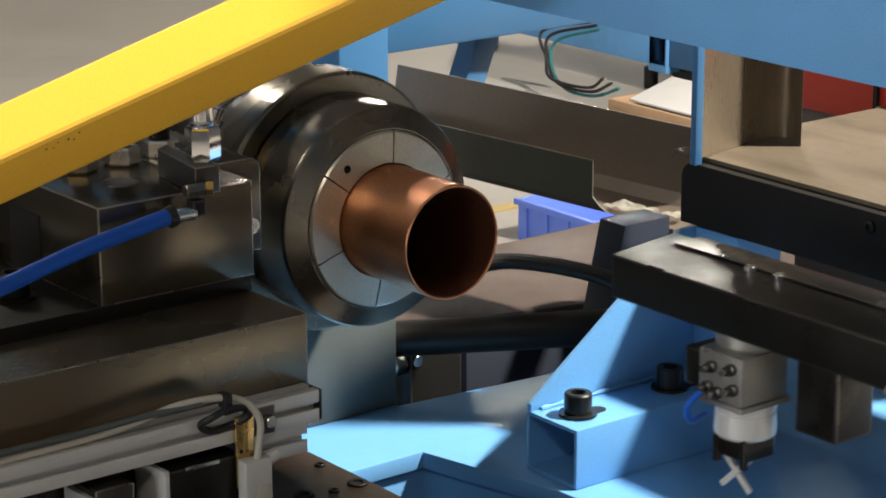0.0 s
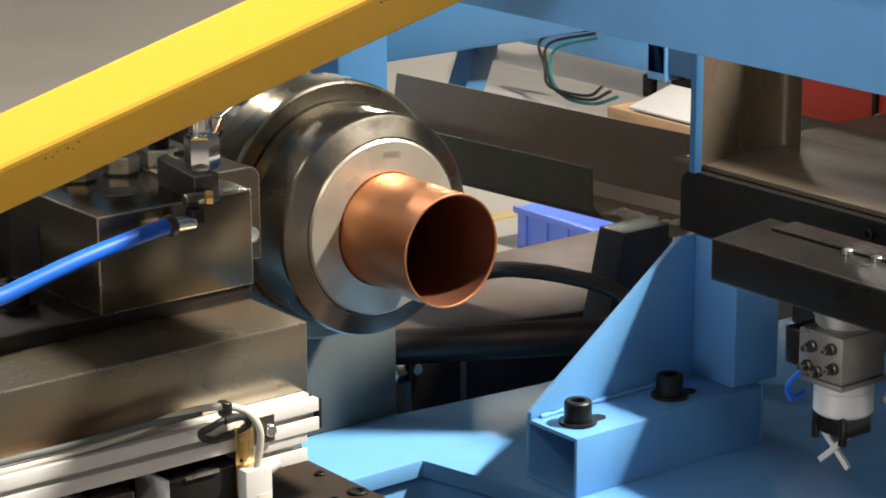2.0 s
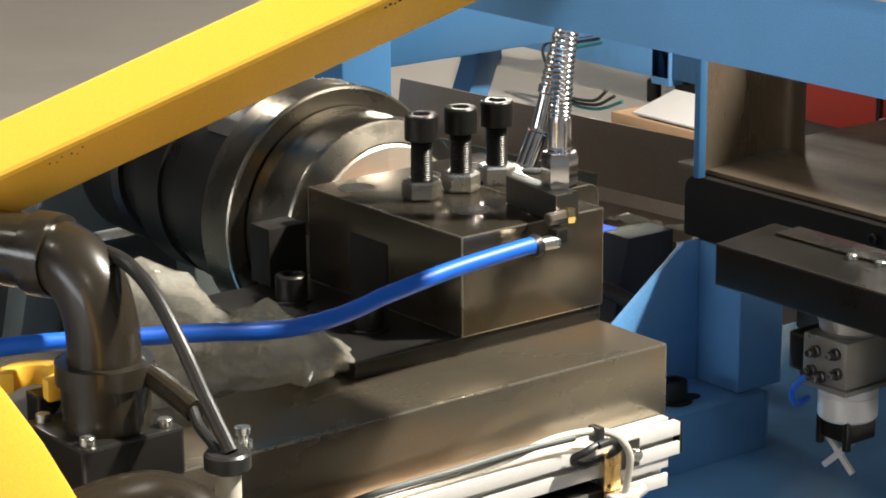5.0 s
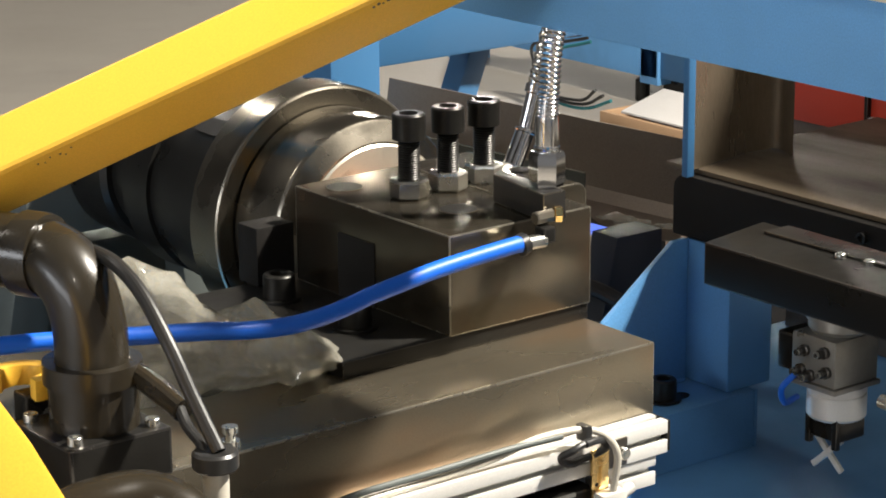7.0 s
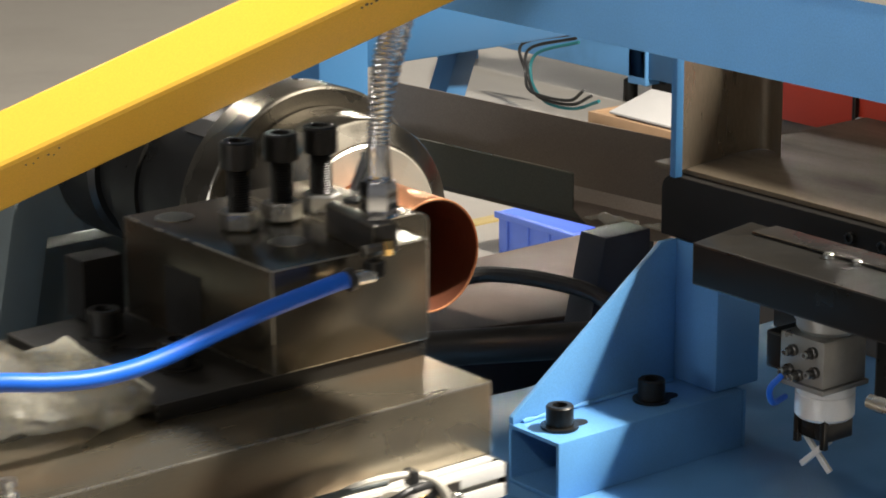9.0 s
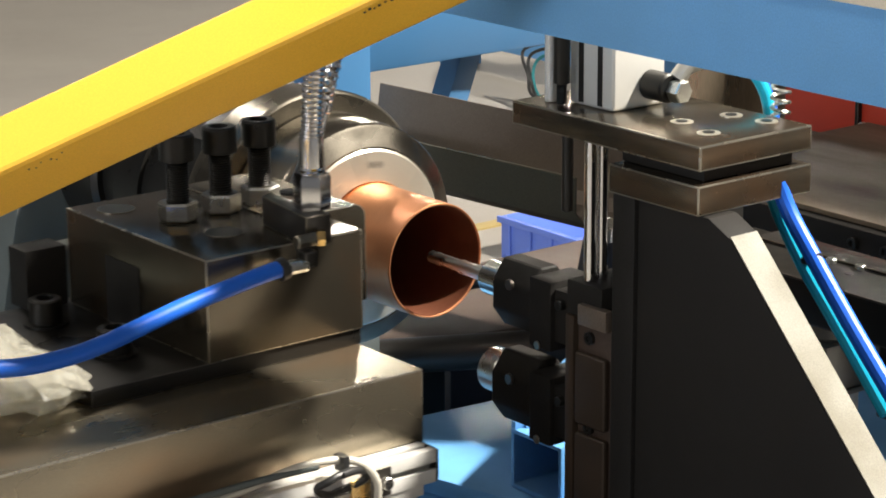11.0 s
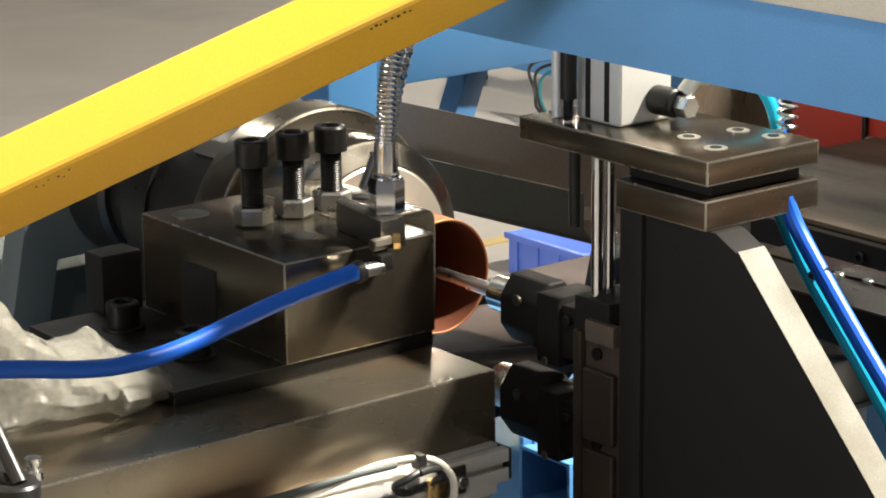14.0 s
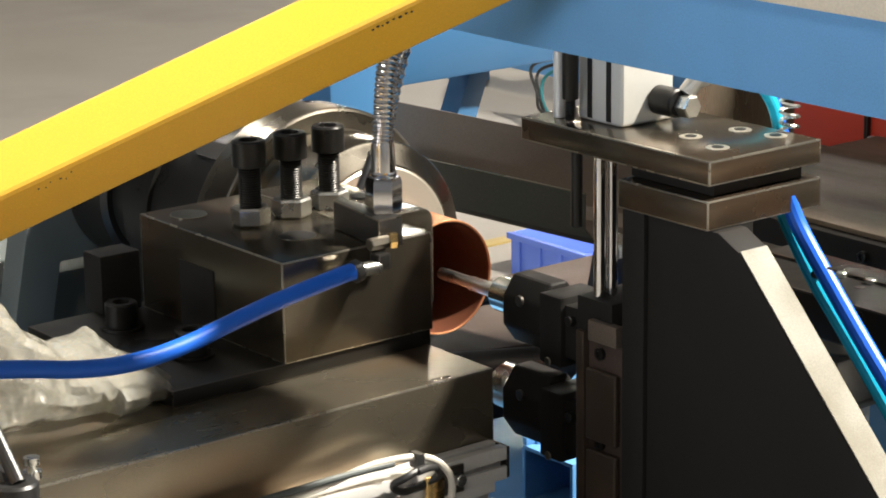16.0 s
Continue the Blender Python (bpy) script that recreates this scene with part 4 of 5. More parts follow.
    part("top_plate", box(-0.030, 0.0458, -0.2411, -0.1028, 1.1517, 1.1640, 0.0010), M_BLOCK, t, "ground steel top plate")
    for x, y in ((0.001, -0.196), (-0.006, -0.222), (0.03, -0.201), (0.0335, -0.222)):
        part("counterbore", spin([(0, 0), (0, 0.0058), (0.0003, 0.0058), (0.0003, 0)], (x, y, 1.1641), (0, 0, 1), 28), M_DIE, t)
        part("hole", spin([(0, 0), (0, 0.0030), (0.0003, 0.0030), (0.0003, 0)], (x, y, 1.1645), (0, 0, 1), 24), M_BOREBLK, t)
    for x in (-0.014, -0.006):
        part("guide_rod", rod((x, -0.146, 1.0742), (x, -0.146, 1.1515), 0.0032), M_CHROME, t)
    part("stop_pin", rod((-0.020, -0.135, 1.110), (-0.020, -0.135, 1.1515), 0.003), M_BLACK, t)
    # air cylinder on the top plate
    c = part("air_cylinder", box(-0.012, 0.024, -0.160, -0.126, 1.1642, 1.215, 0.003, 3), M_WHITE, t, "pale aluminium compact air cylinder")
    for y in (-0.1502, -0.136):
        part("body_groove", box(-0.0123, -0.0119, y - 0.0018, y + 0.0018, 1.166, 1.214, 0), M_BOREBLK, c)
    part("port", rod((0.010, -0.1600, 1.199), (0.010, -0.1604, 1.199), 0.0042), M_BOREBLK, c)
    cap_screw("long_screw", (-0.020, -0.130, 1.176), (0, 0, 1), 0.0042, 0.03, t, 0.011)
    part("sensor_lead", rod((-0.017, -0.118, 1.1642), (-0.017, -0.118, 1.215), 0.003), M_ALU, t)
    part("valve_body", rod((0.012, -0.1602, 1.176), (0.012, -0.176, 1.176), 0.0075), M_BLACK, t)
    part("valve_nut", hexbar((0.014, -0.176, 1.175), (0.014, -0.184, 1.175), 0.0105), M_ZINC, t)
    part("valve_elbow", sweep([(0.016, -0.176, 1.180), (0.022, -0.177, 1.186), (0.030, -0.178, 1.188)], 0.0045, 6, 16), M_ZINC, t)
    part("top_air_tube", sweep([(0.030, -0.178, 1.188), (0.045, -0.178, 1.190), (0.058, -0.182, 1.184), (0.066, -0.188, 1.170), (0.069, -0.192, 1.15), (0.070, -0.20, 1.12)], 0.0032, 8, 12), M_CYAN, t, "cyan air tube")
    part("blue_air_tube", sweep([(0.028, -0.150, 1.190), (0.048, -0.160, 1.193), (0.062, -0.176, 1.186), (0.070, -0.186, 1.168), (0.074, -0.20, 1.12)], 0.0032, 8, 12), M_HOSE, t, "blue air tube")
    part("spring", sweep([(0.066 + 0.0045 * math.cos(i * 0.9), -0.200 + 0.0045 * math.sin(i * 0.9), 1.186 - i * 0.00075) for i in range(100)], 0.0011, 2, 6), M_ZINC, t, "bright spiral cable guard")
    part("cyan_drop", sweep([(0.0300, -0.2256, 1.1403), (0.0350, -0.2310, 1.1204), (0.0350, -0.2490, 1.0967), (0.0350, -0.2725, 1.0718), (0.0350, -0.3068, 1.0346)], 0.0042, 8, 12), M_CYAN, t, "cyan air tube")
    part("blue_drop", sweep([(0.0250, -0.2361, 1.1430), (0.0300, -0.2422, 1.1234), (0.0300, -0.2611, 1.1017), (0.0300, -0.2850, 1.0758), (0.0300, -0.3161, 1.0439)], 0.0043, 8, 12), M_HOSE, t, "blue air tube")
    part("tube_tie", rod((0.0330, -0.2508, 1.0995), (0.0300, -0.2639, 1.1045), 0.0022), M_RUBBER, t)
    part("base_plate", box(-0.040, 0.0125, -0.56, -0.178, 0.80, 0.8148, 0.0015), M_BLACK, t)
    return t


PROBE = probe_unit()


# ---- unseen overhead loader, added to cast the shadow that crosses the station ----
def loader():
    r = thing("loader_rail", (0.4, -1.32, 0), "unseen blue steel overhead rail, added to carry the loader", "overhead rail")
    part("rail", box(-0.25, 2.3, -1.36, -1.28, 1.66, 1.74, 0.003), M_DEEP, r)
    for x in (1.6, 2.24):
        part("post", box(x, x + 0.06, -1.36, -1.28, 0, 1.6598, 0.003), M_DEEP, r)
    t = thing("loader_carriage", (0.15, -1.32, 1.74), "unseen dark steel loader carriage, added to cast the travelling shadow", "loader carriage")
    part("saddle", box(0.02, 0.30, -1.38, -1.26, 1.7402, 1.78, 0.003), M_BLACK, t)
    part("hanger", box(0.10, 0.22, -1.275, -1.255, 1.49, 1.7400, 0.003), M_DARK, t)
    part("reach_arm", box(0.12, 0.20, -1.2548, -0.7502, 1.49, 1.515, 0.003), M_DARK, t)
    # sized and placed so that its shadow falls where the shade travels
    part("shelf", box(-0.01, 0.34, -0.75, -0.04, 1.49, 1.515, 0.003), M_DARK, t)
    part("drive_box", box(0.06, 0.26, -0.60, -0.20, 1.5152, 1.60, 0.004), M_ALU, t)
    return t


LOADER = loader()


# ---- frame members round the station ----
def yellow_rail():
    u = Vector((0.135, -0.080, 0.068)).normalized()
    p = Vector((-0.2755, -0.163, 1.209))
    view = (p - Vector((-0.8176, -1.0456, 1.4277))).normalized()
    n1 = (-view - u * (-view).dot(u)).normalized()
    n2 = u.cross(n1)
    n2 = n2 if n2.z > 0 else -n2
    top = n1 * math.cos(radians(39)) + n2 * math.sin(radians(39))
    front = n1 * math.cos(radians(51)) - n2 * math.sin(radians(51))
    c = p - (top + front) * 0.015
    bm = box(-0.015, 0.015, -0.015, 0.015, -3.0, 0.2, 0.0042, 4)
    m = Matrix((front, top, u)).transposed().to_4x4()
    if m.determinant() < 0:
        m = Matrix((-front, top, u)).transposed().to_4x4()
    bmesh.ops.transform(bm, matrix=Matrix.Translation(c) @ m, verts=bm.verts[:])
    geom = bm.verts[:] + bm.edges[:] + bm.faces[:]
    bmesh.ops.bisect_plane(bm, geom=geom, plane_co=(0, 0, 0.001), plane_no=(0, 0, -1), clear_outer=True)
    t = thing("guard_rail", (-2.4, 1.1, 0), "yellow painted square steel guard rail with chipped paint", "guard rail")
    part("rail", bm, M_YELLOW, t)
    for k, a, s in ((-0.066, 0.0060, 0.0005), (-0.063, 0.0072, 0.0004), (-0.060, 0.0052, 0.0004), (-0.0555, 0.0060, 0.0006), (-0.0535, 0.0078, 0.0004), (-0.050, 0.0050, 0.0005), (0.094, 0.0052, 0.0007), (0.0965, 0.0046, 0.0009), (0.0985, 0.0054, 0.0006), (0.101, 0.0050, 0.0009), (0.104, 0.0046, 0.0007), (0.107, 0.0052, 0.0010), (0.110, 0.0047, 0.0008), (0.1125, 0.0053, 0.0007)):
        q = p + u * k + front * 0.0002 - top * a
        part("paint_chip", spin([(0, 0), (0, s), (0.0002, s * 0.8), (0.0002, 0)], q - front * 0.0001, front, 7), M_DARK, t)


yellow_rail()


def top_beam():
    t = thing("gantry_beam", (-0.06, 0.3, 0), "sky-blue painted hollow steel beam with a cream cover plate", "steel beam")
    part("beam", box(-0.10, -0.06, -0.75, 1.25, 1.2212, 1.2615, 0.002), M_BLUE, t)
    part("cover_plate", box(-0.106, -0.045, -0.75, 1.25, 1.2617, 1.272, 0.001), M_CREAM, t)
    for y in (-0.74, 1.19):
        part("post", box(-0.10, -0.06, y, y + 0.05, 0, 1.221, 0.002), M_DEEP, t)
    return t


top_beam()


def rear_frame():
    t = thing("rear_frame", (0.4, 0.6, 0), "blue painted welded tube frame behind the head", "steel frame")
    p0, p1 = (0.2568, 0.4700, 1.0269), (0.3048, 0.4700, 1.0203)
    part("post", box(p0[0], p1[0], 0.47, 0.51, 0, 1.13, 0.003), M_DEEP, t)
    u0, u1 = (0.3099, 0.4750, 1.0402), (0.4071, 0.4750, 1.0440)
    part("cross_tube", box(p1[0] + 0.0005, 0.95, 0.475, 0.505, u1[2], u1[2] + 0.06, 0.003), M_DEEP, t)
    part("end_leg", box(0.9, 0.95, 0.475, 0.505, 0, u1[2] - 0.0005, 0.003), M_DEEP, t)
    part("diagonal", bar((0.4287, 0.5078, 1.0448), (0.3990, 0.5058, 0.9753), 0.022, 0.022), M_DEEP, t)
    return t


rear_frame()


def chute():
    """A folded trough: a low front lip, a round bottom and a bent back plate."""
    t = thing("sheet_chute", (0.32, 0.3, 0), "dull grey folded sheet steel chute", "chute")
    c, e = Vector((0.2696, 0.3308, 1.0145)), Vector((0.2893, 0.2094, 1.0122))
    u = (e - c).normalized()
    w = Vector((-u.y, u.x, 0)).normalized()
    bend = [(0.0, 0.0), (0.0, -0.026), (0.0012, -0.032), (0.004, -0.0362), (0.0085, -0.0382), (0.020, -0.0388), (0.032, -0.0375), (0.040, -0.033), (0.046, -0.024), (0.050, -0.0045), (0.0545, 0.0225)]

    def shell(points, near, far):
        bm = bmesh.new()
        rows = []
        for side in (0, 1):
            for at in (far, near):
                rows.append([bm.verts.new(c + u * (at if not callable(at) else at(p)) + w * (p[0] + 0.0012 * side) + Vector((0, 0, p[1] + (0.0010 if side and 1 < i < len(points) - 3 else 0)))) for i, p in enumerate(points)])
        lf, ln, hf, hn = rows
        n = len(points)
        for i in range(n - 1):
            bm.faces.new((lf[i], lf[i + 1], ln[i + 1], ln[i]))
            bm.faces.new((hf[i], hf[i + 1], hn[i + 1], hn[i]))
            bm.faces.new((ln[i], ln[i + 1], hn[i + 1], hn[i]))
            bm.faces.new((lf[i], lf[i + 1], hf[i + 1], hf[i]))
        for i in (0, n - 1):
            bm.faces.new((lf[i], ln[i], hn[i], hf[i]))
        bmesh.ops.recalc_face_normals(bm, faces=bm.faces[:])
        return bm
    part("front_lip", shell(bend[:5], lambda p: 0.123 + max(0, -p[1] - 0.026) * 0.9, -0.10), M_OLIVE, t, "dark front lip")
    part("trough", shell(bend[4:], lambda p: 0.19 - 0.02 * (p[1] > -0.03), -0.12), M_SHEET, t)
    part("edge_strip", bar(c + Vector((0, 0, 0.0003)), e + Vector((0, 0, 0.0003)), 0.0014, 0.0008, 0, 0), M_HEAD, t)
    part("leg", box(0.33, 0.36, 0.20, 0.23, 0, 0.972, 0.001), M_GREYP, t)
    return t


chute()


def film_scrap(c, turn, size, seed):
    """A torn piece of clear film: a creased sheet that lies in the chute."""
    bm = bmesh.new()
    n, m = 14, 9
    grid = []
    for i in range(n + 1):
        for j in range(m + 1):
            p = Vector((i / n - 0.5, j / m - 0.5, seed))
            d = noise.voronoi(p * 4)[0]
            z = 0.22 * (0.5 - min(1, d[1] - d[0])) + 0.30 * noise.noise(p * 3) + 0.35 * p.y * p.y
            q = Vector((p.x * (1 + 0.2 * noise.noise(p * 5)), p.y * 0.55 * (1 + 0.25 * noise.noise(p * 6)), z * 0.34)) * size
            grid.append(pose(*c) @ pose(0, 0, 0, 0, 0, turn) @ q)
    for dz in (0.0, 0.0004):
        vs = [bm.verts.new(g + Vector((0, 0, dz))) for g in grid]
        for i in range(n):
            for j in range(m):
                k = i * (m + 1) + j
                bm.faces.new((vs[k], vs[k + 1], vs[k + m + 2], vs[k + m + 1]))
    bmesh.ops.recalc_face_normals(bm, faces=bm.faces[:])
    ob = solo("film_scrap", bm, M_FOLD, "crumpled scrap of clear film lying in the chute", "plastic film", group="film scraps")
    ob.data.polygons.foreach_set("use_smooth", [False] * len(ob.data.polygons))


film_scrap((0.3085, 0.196, 0.9776), 100, 0.026, 1.0)
film_scrap((0.3150, 0.176, 0.9776), 60, 0.018, 5.0)
film_scrap((0.3200, 0.160, 0.9776), 120, 0.016, 9.0)


def support_stand():
    t = thing("support_stand", (0.22, 0.12, 0.885), "dark steel stand behind the blue bracket", "stand")
    part("plate", prism([(0.195, 0.885), (0.222, 1.0), (0.262, 1.0), (0.262, 0.885)], "y", 0.10, 0.125, 0.001), M_NAVY, t)
    h = sweep([(0.1515, 0.1695, 0.9700), (0.1697, 0.1563, 0.9728), (0.1804, 0.1227, 0.9754), (0.1904, 0.0882, 0.9743), (0.1963, 0.0685, 0.9690)], 0.0055, 10, 14)
    part("hose", h, M_RUBBER, t, "thick dark hose")
    p = thing("dark_pipe", (0.15, 0.15, 0.885), "black pipe running from the head support to the stand", "pipe")
    part("pipe", rod((0.0837, 0.2048, 0.9221), (0.2087, 0.0869, 0.9371), 0.012), M_BOREBLK, p)
    c = thing("brown_plate", (0.4, 0.42, 0.80), "brown plate lying behind the table, its shade put into the colour", "plate")
    part("block", box(0.2, 0.58, 0.24, 0.40, 0.80, 0.8855, 0.002), M_NAVY, c)
    # the shade on this sheet is part of its brown
    part("sheet", prism([(0.16, 0.30), (0.16, 0.42), (0.62, 0.42), (0.62, 0.18)], "z", 0.8857, 0.8890, 0.0005), M_BROWN, c)


support_stand()


# ---- far things on the floor ----
def crate():
    c, top = Vector((2.4003, 2.8414, -0.0000)), (2.3900, 2.8332, 0.0925)
    t = thing("plastic_crate", c, "blue ribbed plastic crate on the floor", "crate")
    hh, w, ln, dp = top[2], 0.006, 0.40, 0.28
    x0, y1 = c.x, c.y

    def put(name, *v):
        part(name, box(*v, 0.002), M_CRATE, t)
    put("base", x0, x0 + dp, y1 - ln, y1, 0, 0.008)
    put("side", x0, x0 + w, y1 - ln, y1, 0.0082, hh)
    put("side", x0 + dp - w, x0 + dp, y1 - ln, y1, 0.0082, hh)
    put("end", x0 + w, x0 + dp - w, y1 - w, y1, 0.0082, hh)
    put("end", x0 + w, x0 + dp - w, y1 - ln, y1 - ln + w, 0.0082, hh)
    put("rim", x0 - 0.008, x0 - 0.0002, y1 - ln, y1 + 0.006, hh - 0.014, hh)
    for k in range(6):
        y = y1 - 0.03 - k * 0.068
        put("rib", x0 - 0.005, x0 - 0.0002, y - 0.004, y + 0.004, 0.004, hh - 0.0142)


crate()


def far_machine():
    c = Vector((3.6187, 3.7831, 0.0000))
    t = thing("far_machine", c, "distant sky-blue machine frame with hanging cables", "machine")
    X = c.x
    r0, r1 = (3.4600, 3.6911, 0.0773), (3.4600, 4.2147, 0.0562)
    part("leg", box(X, X + 0.09, c.y - 0.02, r0[1], 0.06, 0.55, 0.004), M_BLUE, t)
    part("foot", rod((X + 0.04, c.y + 0.01, 0), (X + 0.04, c.y + 0.01, 0.06), 0.02), M_BLACK, t)
    part("rail", box(X, X + 0.09, r0[1] + 0.001, r1[1] + 0.4, r0[2], r0[2] + 0.13, 0.004), M_BLUE, t)
    part("rear_foot", box(X, X + 0.09, r1[1] + 0.3, r1[1] + 0.39, 0, r0[2] - 0.001, 0.004), M_BLUE, t)
    part("body", box(X + 0.01, X + 0.6, c.y - 0.26, c.y - 0.021, 0.08, 0.55, 0.004), M_DEEP, t)
    part("skid", box(X + 0.05, X + 0.55, c.y - 0.22, c.y - 0.06, 0, 0.0795, 0.004), M_BLACK, t)
    part("control_box", box(X - 0.01, X + 0.09, r0[1] + 0.02, r0[1] + 0.16, r0[2] + 0.131, r0[2] + 0.22, 0.004), M_DARK, t)
    a = (3.4200, 3.7388, 0.1999)
    for k, mat in ((0.0, M_TEAL), (0.03, M_RUBBER), (0.06, M_RUBBER)):
        pts = [a, (3.4000, 3.8875, 0.1493), (3.3800, 3.8867, 0.0822), (3.3400, 3.7811, 0.0433), (3.3200, 3.6446, 0.0494), (3.3000, 3.5239, 0.0922)]
        pts = [(p[0], p[1] + k * (1 if i % 2 else 0.4), max(p[2] + k * 0.3, 0.012)) for i, p in enumerate(pts)]
        part("cable", sweep(pts, 0.0045, 8, 8), mat, t)


far_machine()


def cartons():
    c = Vector((3.3435, 3.6146, 0.0000))
    t = thing("open_carton", c, "open brown cardboard carton with a pale lid flap", "carton")
    x, y = c.x, c.y
    part("side", box(x, x + 0.012, y - 0.7, y, 0, 0.045, 0.001), M_CARD, t)
    part("side", box(x + 0.45, x + 0.462, y - 0.7, y, 0, 0.045, 0.001), M_CARD, t)
    part("end", box(x + 0.0125, x + 0.4495, y - 0.012, y, 0, 0.045, 0.001), M_CARD, t)
    part("bottom", box(x + 0.0125, x + 0.4495, y - 0.7, y - 0.0125, 0, 0.005, 0), M_BROWN, t)
    part("lid_flap", prism([(x + 0.02, 0.046), (x + 0.17, 0.085), (x + 0.17, 0.091), (x + 0.02, 0.052)], "y", y - 0.40, y - 0.06, 0.001), M_PALE, t)
    c2 = Vector((3.6698, 3.7230, 0.0000))
    solo("tall_carton", box(c2.x, c2.x + 0.35, c2.y - 0.5, c2.y, 0, 0.42, 0.003), M_CARD, "tall brown cardboard box standing on the floor", "carton")


cartons()


# ---- movement ----
def motions():
    def slide(ob, rows):
        c = Vector(ob.location)
        walk(ob, [(t, Matrix.Translation(c + Vector((x, y, z)))) for t, x, y, z in rows])

    park, front, inn, work = (-0.1237, 0.1345), (-0.1240, -0.0045), (0.0, 0.0), (-0.068, 0.055)
    rows = [(0.0, *park, 0), (2.0, *park, 0), (2.1, -0.1240, 0.1330, 0), (2.2, -0.1240, 0.1260, 0), (2.5, -0.1240, 0.0885, 0), (3.0, -0.1240, 0.0236, 0), (3.1, -0.1240, 0.0110, 0), (3.2, -0.1238, 0.0010, 0), (3.3, -0.1210, -0.0040, 0), (3.5, -0.1040, -0.0048, 0),
            (4.0, -0.0424, -0.0050, 0), (4.2, -0.0190, -0.004, 0), (4.4, -0.0035, -0.0025, 0), (4.6, 0.0, -0.0010, 0), (6.3, 0.0, -0.0008, 0), (8.0, 0.0, 0.0018, 0), (8.15, -0.0020, 0.0018, 0), (8.3, -0.0125, 0.0018, 0), (8.5, -0.0362, 0.0018, 0), (9.0, -0.0973, 0.0020, 0), (9.2, -0.1213, 0.0030, 0), (9.5, -0.1240, 0.02, 0), (9.9, -0.1240, 0.044, 0), (10.6, -0.1240, 0.044, 0), (11.0, -0.108, 0.044, 0)]
    rows += [(11.3, -0.0805, 0.0454, 0), (11.4, -0.0710, 0.0454, 0), (11.5, -0.0680, 0.0462, 0), (11.6, -0.0680, 0.0485, 0), (11.7, -0.0680, 0.0529, 0), (11.8, -0.0680, 0.0579, 0), (11.9, -0.0680, 0.0631, 0), (12.0, -0.0680, 0.0675, 0), (12.1, -0.0680, 0.0693, 0), (12.2, -0.0680, 0.0669, 0), (12.3, -0.0680, 0.0619, 0), (12.4, -0.0680, 0.0569, 0), (12.5, -0.0680, 0.0517, 0), (12.6, -0.0680, 0.0474, 0), (12.7, -0.0680, 0.0467, 0), (12.8, -0.0680, 0.0505, 0), (12.9, -0.0680, 0.0559, 0), (13.0, -0.0680, 0.0609, 0), (13.1, -0.0680, 0.0649, 0), (13.2, -0.0680, 0.0652, 0), (13.3, -0.0680, 0.0613, 0), (13.4, -0.0680, 0.0560, 0), (13.5, -0.0680, 0.0506, 0), (13.6, -0.0680, 0.0455, 0), (13.7, -0.0680, 0.0404, 0), (13.8, -0.0680, 0.0372, 0), (13.9, -0.0680, 0.0381, 0), (14.0, -0.0680, 0.0425, 0), (14.1, -0.0680, 0.0478, 0), (14.2, -0.0680, 0.0532, 0), (14.3, -0.0680, 0.0588, 0), (14.4, -0.0680, 0.0622, 0), (14.5, -0.0680, 0.0614, 0), (14.6, -0.0680, 0.0572, 0), (14.7, -0.0680, 0.0518, 0), (14.8, -0.0680, 0.0465, 0), (14.9, -0.0680, 0.0412, 0), (15.0, -0.0680, 0.0368, 0), (15.1, -0.0680, 0.0356, 0), (15.2, -0.0680, 0.0387, 0), (15.3, -0.0680, 0.0438, 0), (15.4, -0.0680, 0.0489, 0), (15.5, -0.0680, 0.0542, 0), (15.6, -0.0680, 0.0581, 0), (15.7, -0.0680, 0.0586, 0), (15.8, -0.0680, 0.0555, 0), (15.9, -0.0680, 0.0508, 0), (16.0, -0.0680, 0.0466, 0)]
    slide(SLIDE, rows)
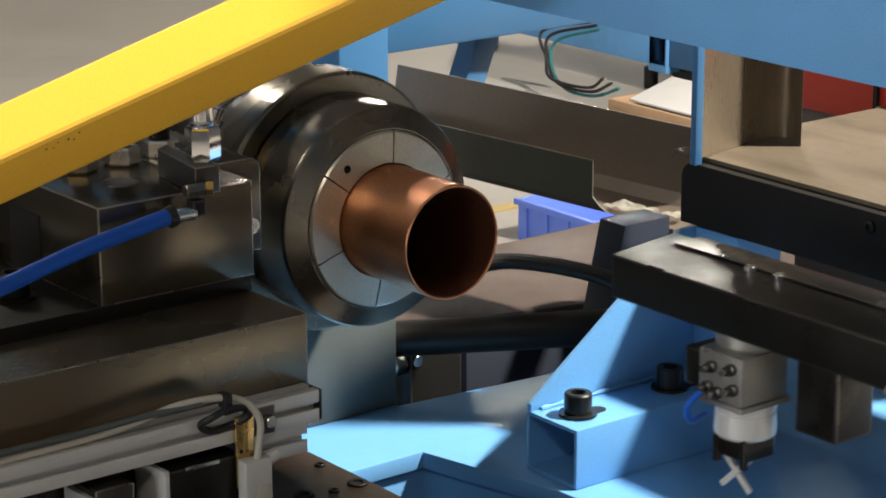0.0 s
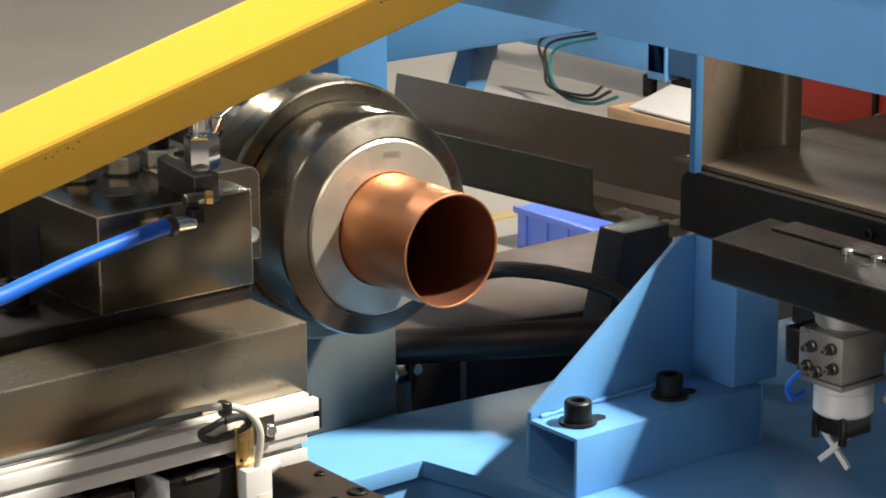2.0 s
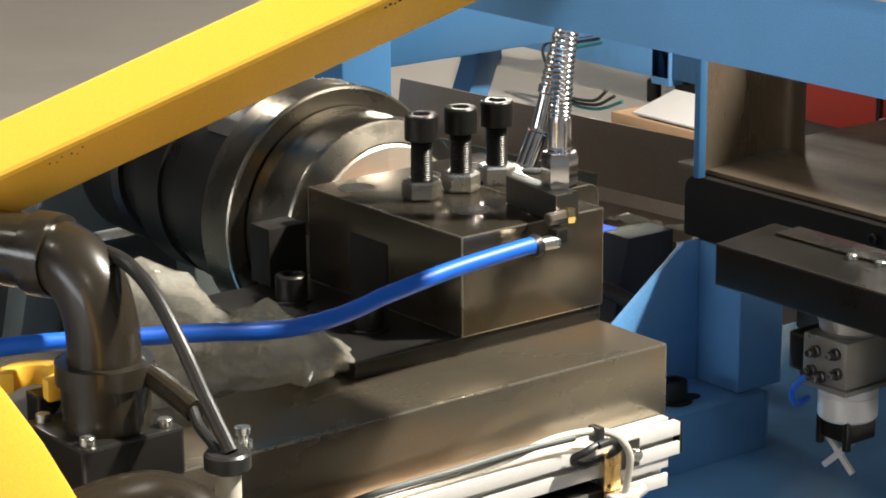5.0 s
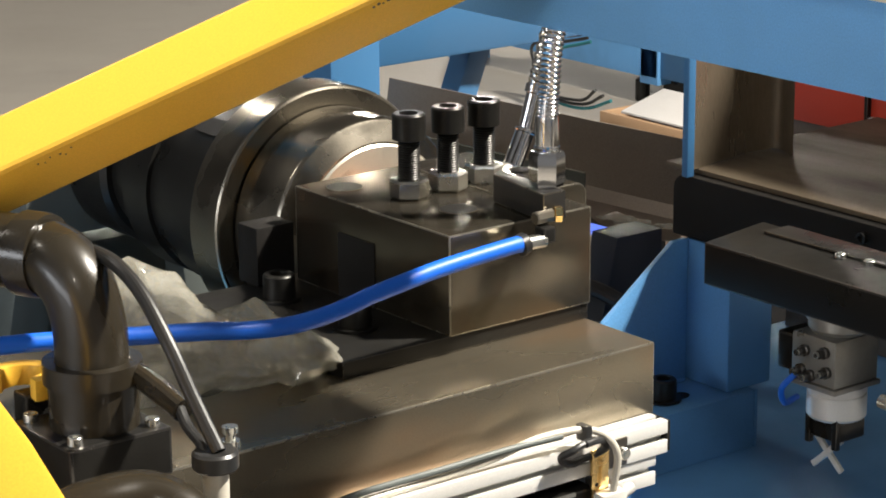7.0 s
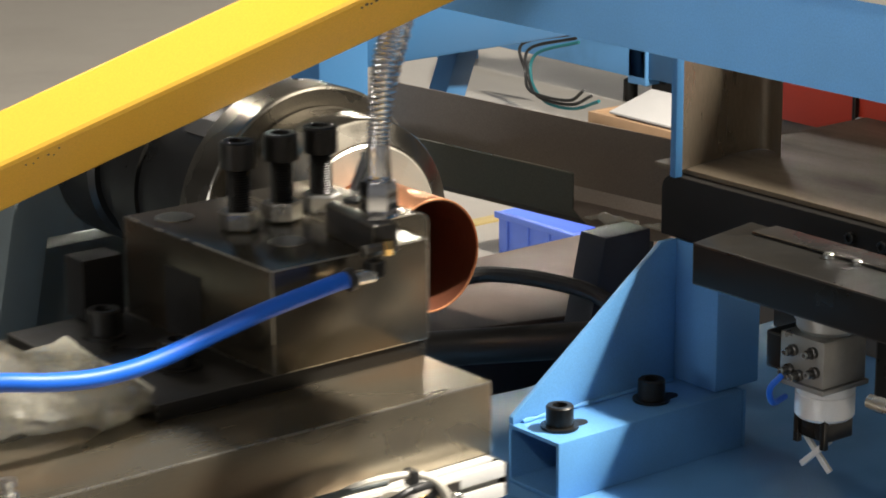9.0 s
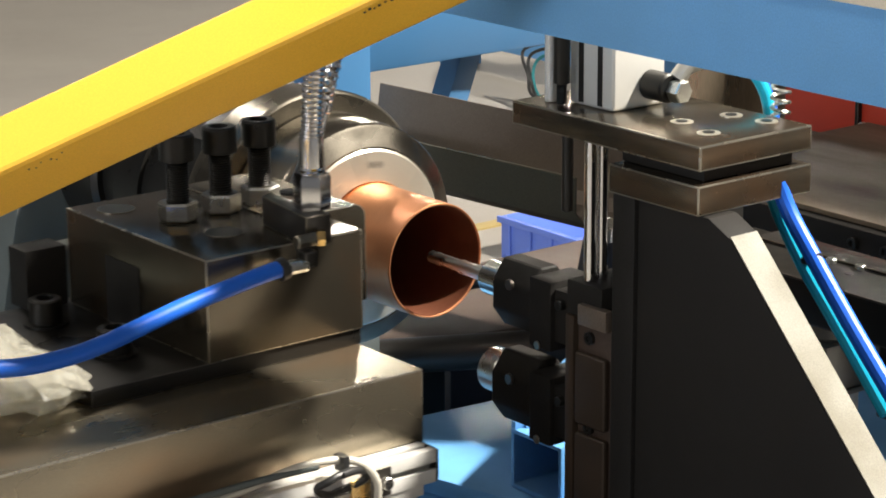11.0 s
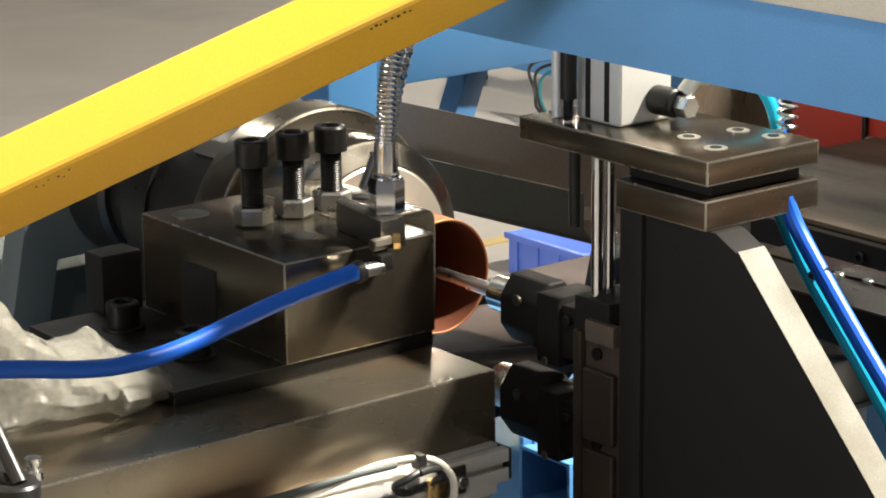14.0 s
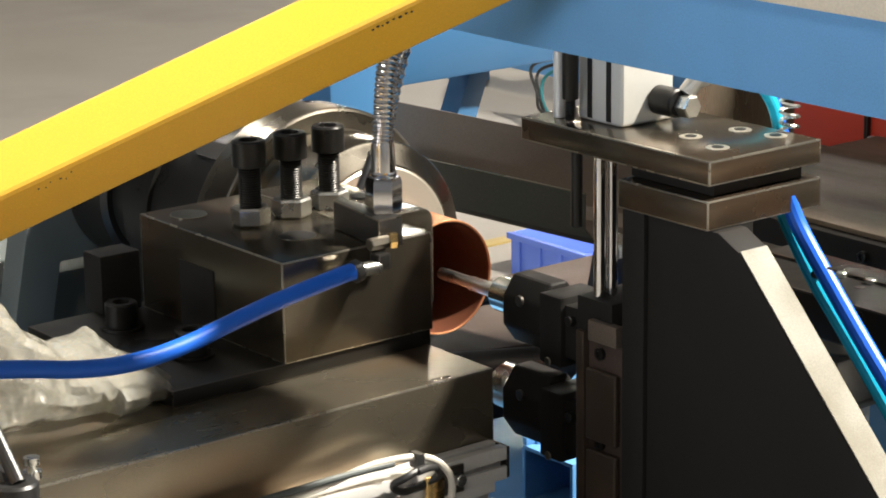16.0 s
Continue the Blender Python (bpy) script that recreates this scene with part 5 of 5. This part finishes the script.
    slide(BAG, rows)
    # the metal hoses lie over while the slide is parked and stand up as it comes forward
    for h in LEANING:
        c = Matrix.Translation(h.location)
        walk(h, [(t, c @ Matrix.Rotation(radians(k), 4, Vector((-0.5, 0.85, 0)))) for t, k in ((0.0, 58), (2.1, 58), (2.5, 34), (2.8, 12), (3.1, 0), (9.2, 0), (16.0, 0))])
    # the blue hose lifts as the slide comes in: its second length follows the end of the first
    first, second = (h.location.copy() for h in HOSE)
    lift = ((0.0, -1.2, 0.0), (2.4, -1.2, 0.0), (3.3, -0.6, 0.0), (4.4, 4.6, -2.6), (8.0, 4.6, -2.6), (9.0, 0.8, -0.6), (9.8, 0.0, 0.0), (16.0, 0.0, 0.0))

    def turned(k):
        return Matrix.Rotation(radians(k), 4, Vector((0, 1, 0)))
    walk(HOSE[0], [(t, Matrix.Translation(first) @ turned(a)) for t, a, b in lift])
    walk(HOSE[1], [(t, Matrix.Translation(first + turned(a) @ (second - first)) @ turned(b)) for t, a, b in lift])
    slide(ARM, [(t, 0.88 * x, 0, 0) for t, x in ((0.0, 0), (0.1, 0.0125), (0.3, 0.037), (0.5, 0.059), (0.62, 0.074), (0.72, 0.082), (0.85, 0.084), (16.0, 0.084))])
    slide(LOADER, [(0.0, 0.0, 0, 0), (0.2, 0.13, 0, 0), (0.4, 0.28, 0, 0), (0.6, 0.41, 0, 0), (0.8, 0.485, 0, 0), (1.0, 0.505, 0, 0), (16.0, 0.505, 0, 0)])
    # the spindle starts to turn the chuck and the tube, and keeps turning them
    turns = [(0.0, 0), (1.5, 0), (1.6, 17)] + [(1.7 + 0.1 * i, 75 + 80 * i) for i in range(144)]
    for ob in (CHUCK, TUBE):
        c = Matrix.Translation(ob.location)
        walk(ob, [(t, c @ turned(-a)) for t, a in turns])
    slide(PROBE, [(0.0, 0, -0.331, 0), (9.2, 0, -0.331, 0), (9.5, 0, -0.318, 0), (10.6, 0, -0.020, 0), (10.9, 0, 0, 0), (16.0, 0, 0, 0)])


motions()
